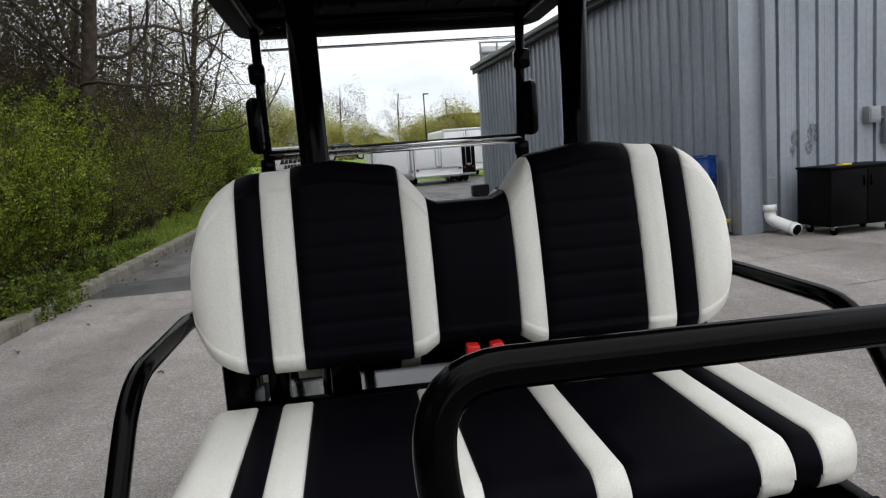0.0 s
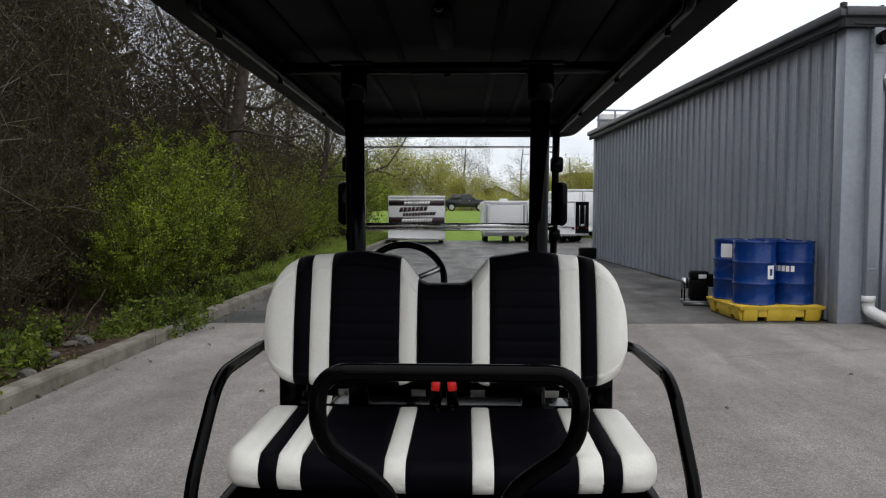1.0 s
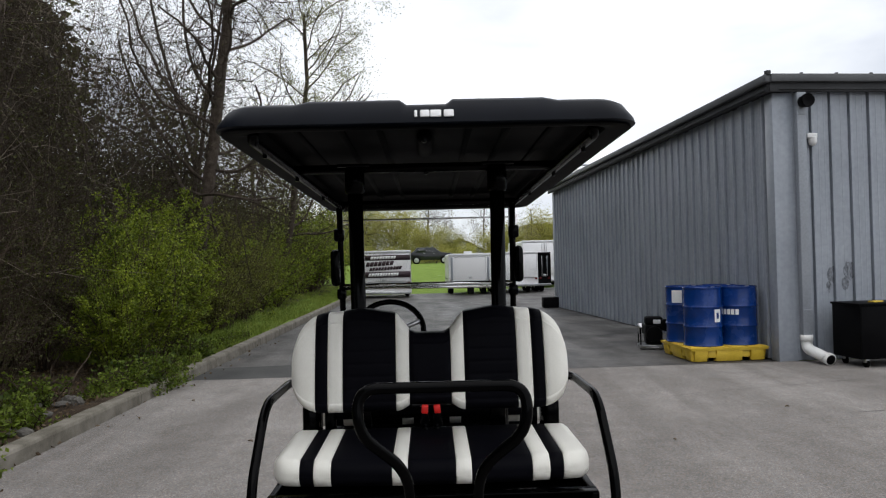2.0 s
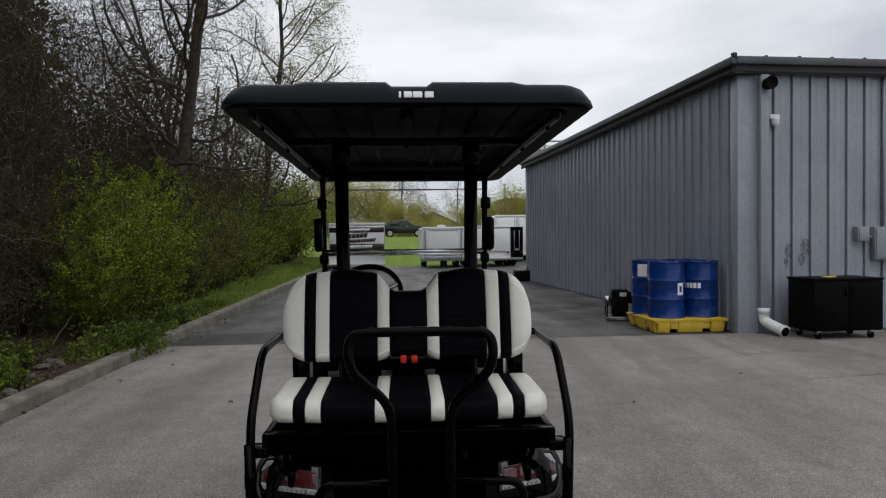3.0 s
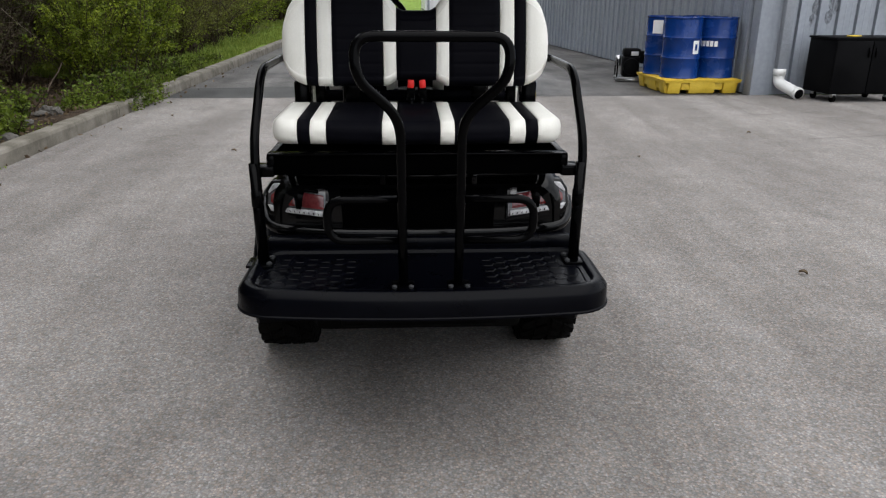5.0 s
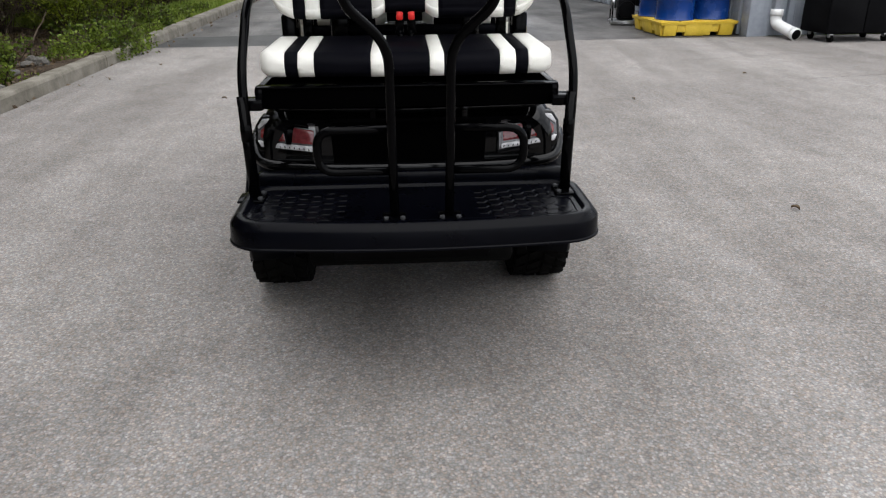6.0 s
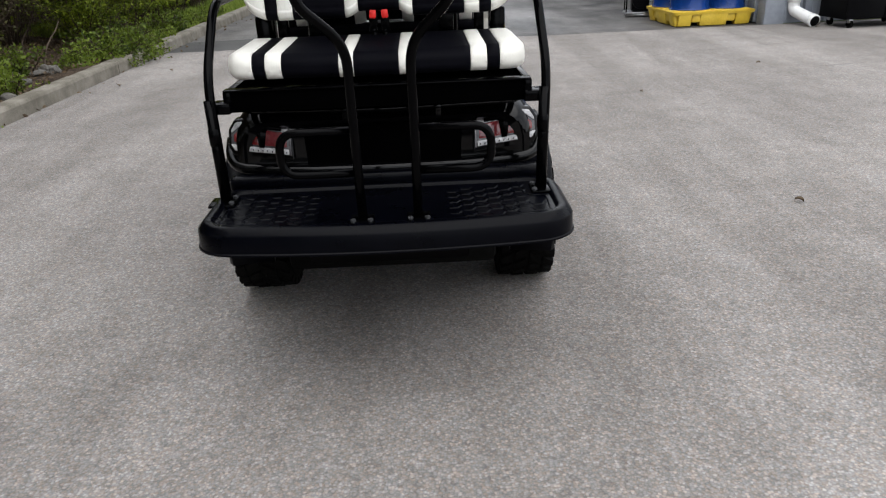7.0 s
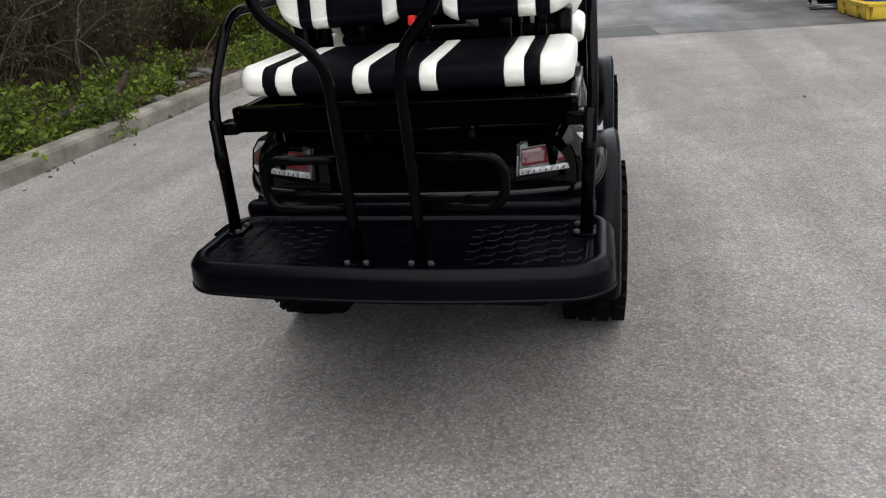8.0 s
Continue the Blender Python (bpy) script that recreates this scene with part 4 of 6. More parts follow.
# roof
def roof_ring(inset, z, r=0.1, notch=0.0):
    out = []
    plan = rounded_plan(-0.602 + inset, 0.602 - inset, 0.225 + inset, 2.36 - inset, max(0.03, r - inset * 0.5))
    # extra points along the rear edge, for the step in its top line
    rear = 3 * 9
    plan = plan[:rear] + [(x, 0.225 + inset) for x in (-0.37, -0.33, -0.075, -0.055, 0.055, 0.075, 0.33, 0.37)] + plan[rear:]
    for px, py in plan:
        k = (py - 0.225) / 2.135
        if py < 0.225 + inset + 0.001 and inset > 0.025:
            z_drop = 0.014 if abs(px) < 0.06 else 0.0 if abs(px) < 0.34 else 0.008
        else:
            z_drop = 0.008 if inset > 0.025 else 0.0
        out.append((px * (1 - 0.075 * k) + 0.008, py, z - 0.04 * (py - 0.225) - (z_drop if z > 2.041 else 0)))
    return out


roof = ring_loft("roof", [roof_ring(0.1, 2.02), roof_ring(0.075, 1.985), roof_ring(0.02, 1.975), roof_ring(0.0, 1.985), roof_ring(0.004, 2.0), roof_ring(0.03, 2.048), roof_ring(0.05, 2.06), roof_ring(0.09, 2.064), roof_ring(0.3, 2.072)],
                 M["roof_top"], cart, "black moulded canopy roof", (False, True))
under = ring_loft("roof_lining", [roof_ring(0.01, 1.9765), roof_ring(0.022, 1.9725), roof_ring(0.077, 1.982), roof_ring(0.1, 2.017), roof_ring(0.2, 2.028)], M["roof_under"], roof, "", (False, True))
for s in (-1, 1):
    for x0, w in ((0.13, 0.022), (0.25, 0.025), (0.39, 0.022)):
        ry = lambda y: 2.022 - 0.04 * (y - 0.225)
        prism("roof_rib", [(s * x0, 0.36, ry(0.36)), (s * (x0 + w), 0.36, ry(0.36)), (s * (x0 + w) * 0.93, 2.2, ry(2.2)), (s * x0 * 0.93, 2.2, ry(2.2))], (0, 0, 0.012), M["roof_under"], roof, 0.004)
    tube("roof_rail", fillet([(s * 0.49, 0.33, 1.985), (s * 0.5, 0.36, 1.965), (s * 0.47, 2.1, 1.905), (s * 0.46, 2.2, 1.9)], 0.05, 4), 0.016, M["tube"], roof, 10)
    for y in (0.5, 1.0, 1.6):
        lathe("rail_bolt", [(0.007, 0), (0.007, 0.012), (0.004, 0.016)], 8, M["tube"], roof, (s * (0.498 - 0.018 * (y - 0.4)), y, 1.938 - 0.035 * (y - 0.36)))
tube("roof_crossbar", [(-0.49, 0.975, 1.955), (0.49, 0.975, 1.955)], 0.017, M["tube"], roof, 12)
tube("roof_crossbar", [(-0.46, 2.15, 1.915), (0.46, 2.15, 1.915)], 0.015, M["tube"], roof, 12)
box("roof_hump", (0, 0.66, 1.993), (0.05, 0.34, 0.04), M["roof_under"], roof, 0.018, seg=3)
for y in (0.33, 1.0):
    lathe("centre_bolt", [(0.01, 0), (0.01, -0.012), (0.005, -0.016)], 8, M["tube"], roof, (0, y, 1.968 - 0.02 * y))
# maker's badge as plain white blocks
for cx, w in ((-0.055, 0.008), (-0.03, 0.026), (0.0, 0.03), (0.036, 0.028)):
    box("badge_block", (cx + 0.034, 0.231, 2.01), (w, 0.006, 0.024), M["print_white"], roof, 0.003, "white badge mark", rot=Matrix.Rotation(radians(-28), 4, "X"))

# ---- things by the building ----

# downspout with its elbow
spout = thing("downspout", HALL @ pose(0.335, -0.11, 0), "grey square downspout ending in a white plastic elbow", "downspout")
box("pipe", (0, 0, 2.11), (0.14, 0.1, 3.5), M["pipe"], spout, 0.012)
for z in (0.75, 3.6):
    box("strap", (0, 0.0, z), (0.135, 0.106, 0.025), M["pipe"], spout, 0.003)
box("head", (0, 0, 3.82), (0.15, 0.13, 0.2), M["pipe"], spout, 0.02)
elbow_path = fillet([(0, 0, 0.37), (0, 0, 0.19), (0.06, -0.46, 0.083)], 0.14, 8)
elbow = tube("elbow", elbow_path, 0.078, M["pvc"], spout, 20, label="white plastic elbow")
tube("socket", [(0, 0, 0.3), (0, 0, 0.39)], 0.088, M["pvc"], elbow, 20)
d_ = (Vector(elbow_path[-1]) - Vector(elbow_path[-2])).normalized()
tube("mouth", [Vector(elbow_path[-1]) - d_ * 0.06, Vector(elbow_path[-1]) + d_ * 0.004], 0.087, M["pvc"], elbow, 20)
# black disc on the closed mouth paints the shade inside the pipe
tube("mouth_shade", [Vector(elbow_path[-1]) + d_ * 0.001, Vector(elbow_path[-1]) + d_ * 0.0065], 0.07, M["cab"], elbow, 20)

# security camera, spotlight, conduit
cam_box = thing("dome_camera", HALL @ pose(0.45, -0.02, 3.26), "small white dome camera on the ribbed steel wall", "security camera")
box("base", (-0.05, -0.03, 0.02), (0.1, 0.06, 0.2), M["white_plastic"], cam_box, 0.012)
box("arm", (0.06, -0.07, 0.03), (0.16, 0.1, 0.07), M["white_plastic"], cam_box, 0.015)
lathe("dome", [(0.01, -0.12), (0.045, -0.1), (0.06, -0.06), (0.062, 0.0), (0.04, 0.01)], 18, M["white_plastic"], cam_box, (0.08, -0.08, 0.0))
spot = thing("wall_spotlight", HALL @ pose(0.31, -0.2, 3.77), "dark round spotlight below the eaves", "spotlight")
lathe("shade", [(0.05, 0.12), (0.08, 0.08), (0.1, -0.06), (0.095, -0.08), (0.02, -0.05)], 20, M["cab"], spot, (0.04, -0.04, 0), "y")
box("bracket", (0, 0.1, 0.03), (0.08, 0.14, 0.08), M["cab"], spot, 0.01)

for x, z, w, h, name, lab in ((1.98, 1.5, 0.2, 0.23, "junction_box", "small pale grey junction box on the steel wall"), (2.37, 1.35, 0.4, 0.52, "meter_cabinet", "grey metal switch cabinet with a lever on the steel wall")):
    jb = thing(name, HALL @ pose(x, -0.03, z), lab, "electrical box")
    box("body", (0, -0.05, 0), (w, 0.12, h), M["grey_box"], jb, 0.012)
    box("cover", (0, -0.118, 0), (w - 0.04, 0.015, h - 0.05), M["pipe"], jb, 0.006)
    if name == "meter_cabinet":
        box("lever", (0.06, -0.14, 0.02), (0.05, 0.05, 0.14), M["cab"], jb, 0.01)
        tube("conduit", [(-0.0, -0.04, 0.28), (0, -0.04, 2.6)], 0.02, M["pipe"], jb, 10)
    else:
        tube("conduit", [(0.1, -0.04, -0.04), (0.24, -0.04, -0.06)], 0.02, M["pipe"], jb, 10)
# scuffs on the wall
for x, z, w, h in ((0.82, 1.25, 0.17, 0.24), (1.09, 1.3, 0.2, 0.28), (1.02, 1.12, 0.12, 0.2), (0.76, 1.07, 0.08, 0.18)):
    v = [(w * (0.5 + 0.12 * noise.noise(Vector((k, x * 7, z)))) * math.cos(2 * math.pi * k / 18), 0, h * (0.5 + 0.2 * noise.noise(Vector((k * 0.7, x, z * 5)))) * math.sin(2 * math.pi * k / 18)) for k in range(18)]
    tagged(mesh_ob("wall_scuff", v, [tuple(range(18))], M["stain"], None, "dull rubbed patch on the grey steel wall", False, at=HALL @ pose(x, -0.0255, z)), category="stain")

# black cabinet on castors
cabi = thing("tool_cabinet", HALL @ pose(1.14, -0.62, 0), "black steel tool cabinet on castors against the wall", "cabinet")
box("body", (0, 0, 0.485), (1.08, 0.6, 0.73), M["cab"], cabi, 0.012)
box("top", (0, 0, 0.86), (1.11, 0.63, 0.03), M["cab"], cabi, 0.006)
for s in (-1, 1):
    dr = box("door", (s * 0.27, -0.307, 0.485), (0.525, 0.02, 0.69), M["cab"], cabi, 0.006)
    box("handle", (s * 0.05, -0.325, 0.68), (0.018, 0.02, 0.13), M["tube"], dr, 0.004, "black pull handle")
    for d in (-1, 1):
        w_ = lathe("castor", [(0.02, -0.02), (0.055, -0.018), (0.055, 0.018), (0.02, 0.02)], 16, M["rubber"], cabi, (s * 0.41, d * 0.22, 0.056), "x")
        box("fork", (s * 0.41, d * 0.22, 0.095), (0.06, 0.06, 0.06), M["alloy"], w_, 0.01)
rag = box("cloth", (0, 0, 0), (0.2, 0.1, 0.02), M["yellow"], None, 0.008)
rag.matrix_basis = HALL @ pose(0.98, -0.72, 0.886, 0, 0, 20)
tagged(rag, "folded yellow cloth lying on the black cabinet", "cloth")

# yellow spill pallet
PAL = pose(4.69, 9.42, 0, 0, 0, 1.0)
pallet = thing("spill_pallet", PAL, "yellow plastic spill pallet carrying blue steel drums", "pallet")
PW, PD = 1.22, 1.22
def tapered(x0, x1, y0, y1, z0, z1, out, r=0.03):
    return [[(px, py, z) for px, py in rounded_plan(x0 - o, x1 + o, y0 - o, y1 + o, r)] for z, o in ((z0, 0), (z1, out))]


ring_loft("sump", tapered(-PW / 2 + 0.09, PW / 2 - 0.09, -PD / 2 + 0.09, PD / 2 - 0.09, 0.05, 0.18, 0.05), M["yellow"], pallet)
ring_loft("rim", tapered(-PW / 2 + 0.01, PW / 2 - 0.01, -PD / 2 + 0.01, PD / 2 - 0.01, 0.165, 0.205, 0.01), M["yellow"], pallet)
for i in range(4):
    for j in range(4):
        box("grate_slat", (-0.435 + 0.29 * i, -0.435 + 0.29 * j, 0.21), (0.26, 0.26, 0.012), M["yellow"], pallet, 0.003)
# a skirt of blocks leaves two fork openings on each side
for g in range(4):
    turn_ = Matrix.Rotation(radians(90 * g), 4, "Z")
    for c, w in ((-0.43, 0.2), (0.0, 0.4), (0.43, 0.2)):
        bm = box_bm((c, -PD / 2 + 0.1, 0.085), (w, 0.1, 0.17), 0.012)
        for v in bm.verts:
            v.co.y -= 0.035 * v.co.z / 0.17
        bmesh.ops.transform(bm, matrix=turn_, verts=bm.verts)
        part("skirt_block", bm, M["yellow"], pallet)
    for c in (-0.25, 0.25):
        bm = box_bm((c, -PD / 2 + 0.082, 0.115), (0.14, 0.08, 0.12), 0.01)
        bmesh.ops.transform(bm, matrix=turn_, verts=bm.verts)
        part("lintel", bm, M["yellow"], pallet)


def drum(at, label, sticker):
    d = thing("steel_drum", at, label, "drum", "drums on the pallet")
    prof = [(0.27, 0.0), (0.287, 0.0), (0.291, 0.008), (0.287, 0.018), (0.2815, 0.025)]
    for z in (0.29, 0.585):
        prof += [(0.2815, z - 0.022), (0.285, z - 0.016), (0.291, z - 0.005), (0.291, z + 0.005), (0.285, z + 0.016), (0.2815, z + 0.022)]
    prof += [(0.2815, 0.852), (0.287, 0.858), (0.291, 0.87), (0.287, 0.88), (0.276, 0.88), (0.274, 0.865), (0.01, 0.865)]
    lathe("shell", prof, 40, M["drum"], d)
    lathe("bung", [(0.03, 0.865), (0.03, 0.878), (0.015, 0.88)], 12, M["alloy"], d, (0.18, 0.03, 0))
    for a0, a1, z0, z1, mat, nm in sticker:
        n = 8
        v = []
        for j in range(n + 1):
            g = radians(a0 + (a1 - a0) * j / n)
            for z in (z0, z1):
                v.append((0.2835 * math.cos(g), 0.2835 * math.sin(g), z))
        f = [(2 * j, 2 * j + 2, 2 * j + 3, 2 * j + 1) for j in range(n)]
        mesh_ob(nm, v, f, mat, d, "")
    return d


ZP = 0.217
drum(PAL @ pose(-0.26, -0.27, ZP), "glossy blue steel drum with a small white label", [(-77, -53, 0.36, 0.55, M["print_white"], "label"), (-70, -60, 0.41, 0.5, M["drum"], "label_mark")])
drum(PAL @ pose(0.31, -0.22, ZP), "glossy blue steel drum with a white printed mark", [(a0, a0 + 9.5, 0.46, 0.54, M["print_white"], "printed_mark") for a0 in (-170, -158, -146, -134, -121)])
drum(PAL @ pose(-0.31, 0.31, ZP), "blue steel drum with a pale paper label near its rim", [(-152, -118, 0.62, 0.82, M["print_white"], "label")])
drum(PAL @ pose(0.29, 0.36, ZP), "blue steel drum behind the others", [])

# small engine pump on a skid
pump = thing("engine_pump", pose(4.22, 10.62, 0, 0, 0, -12), "small dark engine-driven pump on a metal skid", "pump")
for s in (-1, 1):
    tube("skid", [(-0.3, s * 0.2, 0.03), (0.3, s * 0.2, 0.03)], 0.025, M["alloy"], pump, 8)
box("base_plate", (0, 0, 0.06), (0.58, 0.46, 0.025), M["alloy"], pump, 0.005)
box("engine_block", (-0.05, 0, 0.24), (0.28, 0.3, 0.33), M["cab"], pump, 0.03)
box("fuel_tank", (-0.04, 0.02, 0.47), (0.3, 0.26, 0.14), M["cab"], pump, 0.04)
box("air_filter", (0.16, -0.1, 0.4), (0.15, 0.16, 0.2), M["rubber"], pump, 0.03)
box("label_plate", (0.0, -0.125, 0.46), (0.12, 0.01, 0.07), M["white_plastic"], pump, 0.003)
lathe("flywheel_cover", [(0.02, -0.03), (0.13, -0.02), (0.14, 0.03), (0.05, 0.05)], 20, M["cab"], pump, (-0.05, -0.17, 0.25), "y")
tube("muffler", [(-0.25, 0.05, 0.42), (-0.25, 0.05, 0.25)], 0.05, M["alloy"], pump, 12)
tube("handle", fillet([(-0.28, -0.18, 0.06), (-0.28, -0.18, 0.36), (-0.28, 0.18, 0.36), (-0.28, 0.18, 0.06)], 0.06), 0.012, M["tube"], pump, 8)

# scraps on the asphalt
def dry_leaf(x, y, turn, size):
    v = []
    for i in range(7):
        t = i / 6
        w = size * 0.32 * math.sin(math.pi * t) ** 0.8
        for s in (-1, 0, 1):
            v.append((s * w, size * (t - 0.5), 0.004 + 0.012 * abs(s) + 0.01 * math.sin(3 * t)))
    f = [(i * 3 + k, i * 3 + k + 1, (i + 1) * 3 + k + 1, (i + 1) * 3 + k) for i in range(6) for k in range(2)]
    ob = mesh_ob("dry_leaf", v, f, M["leaf_brown"], None, "curled dry brown leaf lying on the asphalt", at=pose(x, y, 0.005, 0, 0, turn))
    return tagged(ob, category="leaf", group="fallen leaves")


for x, y, turn, s_ in ((2.09, 1.482, 40, 0.048), (-1.5, 4.9, 70, 0.05), (3.805, 5.547, 100, 0.045), (2.2, 4.4, 10, 0.04), (-2.6, 7.0, 40, 0.06), (-2.9, 6.1, 15, 0.06)):
    dry_leaf(x, y, turn, s_)

# ---- plants ----
rng = np.random.default_rng(7)


def fast_mesh(name, verts, faces, mat, smooth=False):
    """verts (n,3) and faces (m,k) arrays to a mesh."""
    me = bpy.data.meshes.new(name)
    verts, faces = np.asarray(verts, np.float32), np.asarray(faces, np.int32)
    me.vertices.add(len(verts))
    me.vertices.foreach_set("co", verts.ravel())
    k = faces.shape[1]
    me.loops.add(faces.size)
    me.loops.foreach_set("vertex_index", faces.ravel())
    me.polygons.add(len(faces))
    me.polygons.foreach_set("loop_start", np.arange(0, faces.size, k, dtype=np.int32))
    me.polygons.foreach_set("use_smooth", np.full(len(faces), smooth))
    me.materials.append(mat)
    me.update(calc_edges=True)
    return me


def leaf_arrays(points, size, spread, r, droop=0.0):
    """A folded, pointed leaf of two quads at each point, turned at random."""
    n = len(points)
    s = size * r.uniform(0.55, 1.35, n)
    d = r.normal(size=(n, 3))
    d[:, 2] = d[:, 2] * 0.6 + 0.25 - droop
    d /= np.linalg.norm(d, axis=1)[:, None]
    w = np.cross(d, r.normal(size=(n, 3)))
    w /= np.linalg.norm(w, axis=1)[:, None] + 1e-9
    nrm = np.cross(d, w)
    p = points + r.normal(size=(n, 3)) * spread
    S = s[:, None]
    v = np.stack([p, p + d * S * 0.5 + w * S * 0.3 + nrm * S * 0.08, p + d * S, p + d * S * 0.5 - w * S * 0.3 + nrm * S * 0.08], 1)
    faces = np.arange(n * 4).reshape(n, 4)
    return v.reshape(-1, 3), faces


def tubes_arrays(paths, sides):
    """Tapered tubes along many short paths: (points, radii) each."""
    vs, fs, off = [], [], 0
    for pts, rad in paths:
        pts = np.asarray(pts)
        n = len(pts)
        d = np.gradient(pts, axis=0)
        d /= np.linalg.norm(d, axis=1)[:, None] + 1e-9
        a = np.cross(d, np.array([0.31, 0.83, 0.46]))
        a /= np.linalg.norm(a, axis=1)[:, None] + 1e-9
        b = np.cross(d, a)
        g = np.arange(sides) * 2 * np.pi / sides
        ring = pts[:, None, :] + (a[:, None, :] * np.cos(g)[None, :, None] + b[:, None, :] * np.sin(g)[None, :, None]) * np.asarray(rad)[:, None, None]
        vs.append(ring.reshape(-1, 3))
        i, k = np.meshgrid(np.arange(n - 1), np.arange(sides), indexing="ij")
        k2 = (k + 1) % sides
        f = np.stack([i * sides + k, i * sides + k2, (i + 1) * sides + k2, (i + 1) * sides + k], -1).reshape(-1, 4) + off
        fs.append(f)
        off += n * sides
    return np.concatenate(vs), np.concatenate(fs)


def grow(start, way, length, radius, r, steps=6, wander=0.18, lift=0.05):
    pts, p, d = [np.array(start)], np.array(start, float), np.array(way, float)
    d /= np.linalg.norm(d)
    for _ in range(steps):
        d = d + r.normal(size=3) * wander + np.array([0, 0, lift])
        d /= np.linalg.norm(d)
        p = p + d * length / steps
        pts.append(p.copy())
    rad = np.linspace(radius, radius * 0.45, steps + 1)
    return np.array(pts), rad


def side_way(d, r, out):
    q = np.cross(d, r.normal(size=3))
    q /= np.linalg.norm(q) + 1e-9
    v = d * (1 - out) + q * out
    return v / np.linalg.norm(v)


def bare_tree_meshes(height, r, lean=(0, 0), trunk_r=0.14, limbs=11, first=0.25, spread=0.62, twigs=7, leaf_size=0.045, leaf_part=0.35, subs=7, thin=0.3, per=1):
    trunk = grow((0, 0, -0.3), (lean[0], lean[1], 1), height, trunk_r, r, 9, 0.05 if trunk_r > 0.12 else 0.11, 0.03)
    big, fine, tips = [trunk], [], []
    for i in range(limbs):
        t = first + (1 - first) * (i + 0.5) / limbs
        k = min(8, int(t * 9))
        base = trunk[0][k] + (trunk[0][k + 1] - trunk[0][k]) * (t * 9 - k)
        d = trunk[0][k + 1] - trunk[0][k]
        way = side_way(d / np.linalg.norm(d), r, spread)
        ln = height * r.uniform(0.28, 0.45) * (1.15 - 0.55 * t)
        limb = grow(base, way, ln, trunk[1][k] * thin, r, 9, 0.2, 0.09)
        big.append(limb)
        for j in range(subs):
            q = int(r.integers(1, 9))
            dd = limb[0][q] - limb[0][q - 1]
            sub = grow(limb[0][q], side_way(dd / np.linalg.norm(dd), r, 0.6), ln * r.uniform(0.3, 0.6), limb[1][q] * 0.5, r, 5, 0.24, 0.03)
            fine.append(sub)
            for m in range(twigs):
                q2 = int(r.integers(1, 6))
                d3 = sub[0][q2] - sub[0][q2 - 1]
                tw = grow(sub[0][q2], side_way(d3 / np.linalg.norm(d3), r, 0.6), ln * r.uniform(0.12, 0.3), max(0.0035, sub[1][q2] * 0.45), r, 3, 0.25, 0.02)
                fine.append(tw)
                tips.append(tw[0][1:])
    bv, bf = tubes_arrays(big, 7)
    fv, ff = tubes_arrays(fine, 3)
    pts = np.concatenate(tips)
    pts = np.repeat(pts[r.random(len(pts)) < leaf_part], per, axis=0)
    lv, lf = leaf_arrays(pts, leaf_size, 0.05 if per == 1 else 0.13, r)
    return (bv, bf), (fv, ff), (lv, lf)


def tree_kit(meshes, leaf_mat):
    (bv, bf), (fv, ff), (lv, lf) = meshes
    return fast_mesh("trunk", bv, bf, M["bark"], True), fast_mesh("branchwork", fv, ff, M["twig"], True), fast_mesh("crown", lv, lf, leaf_mat)


def plant(name, at, kit, parts, label, category, group, scale=1.0):
    if at.translation.x < -3 and at.translation.y < 46:
        at = Matrix.Translation((bank_x(at.translation.y), 0, 0)) @ at
    ob = thing(name, at @ Matrix.Scale(scale, 4), label, category, group)
    for nm, me in zip(parts, kit):
        c = new(nm, me)
        c.parent = ob
        if nm != "trunk":
            tagged(c, kind="stuff")
    return ob


def shrub_meshes(height, width, stems, leaves, r, leaf_size=0.05, upright=0.9, thick=0.012, out=0.65, loose=0.045):
    big, pts = [], []
    for _ in range(stems):
        a, q = r.uniform(0, 2 * np.pi), r.uniform(0, 1) ** 0.7
        way = (np.cos(a) * q * width / height * upright, np.sin(a) * q * width / height * upright, 1)
        ln = height * r.uniform(0.55, 1.08) * (1.0 - 0.25 * q)
        base = (np.cos(a) * 0.25 * r.random(), np.sin(a) * 0.25 * r.random(), -0.05)
        st = grow(base, way, ln, thick, r, 7, 0.13, 0.0)
        big.append(st)
        for j in range(5):
            k = int(r.integers(2, 7))
            d = st[0][k] - st[0][k - 1]
            sub = grow(st[0][k], side_way(d / np.linalg.norm(d), r, out), ln * r.uniform(0.15, 0.4), thick * 0.5, r, 3, 0.25, 0.03)
            big.append(sub)
            if r.random() < 0.3:
                continue
            t = 2.99 * r.random(int(leaves / stems / 4.2) + 1) ** 0.6
            i = t.astype(int)
            pts.append(sub[0][i] + (sub[0][i + 1] - sub[0][i]) * (t - i)[:, None])
        t = 1.5 + r.random(int(leaves / stems / 6) + 1) * 5.4
        i = np.minimum(t.astype(int), 6)
        pts.append(st[0][i] + (st[0][i + 1] - st[0][i]) * (t - i)[:, None])
    sv, sf = tubes_arrays(big, 3)
    lv, lf = leaf_arrays(np.concatenate(pts), leaf_size, loose, r)
    return (sv, sf), (lv, lf)


def shrub_kit(meshes, leaf_mat, stem_mat):
    (sv, sf), (lv, lf) = meshes
    return fast_mesh("branchwork", sv, sf, stem_mat, True), fast_mesh("crown", lv, lf, leaf_mat)


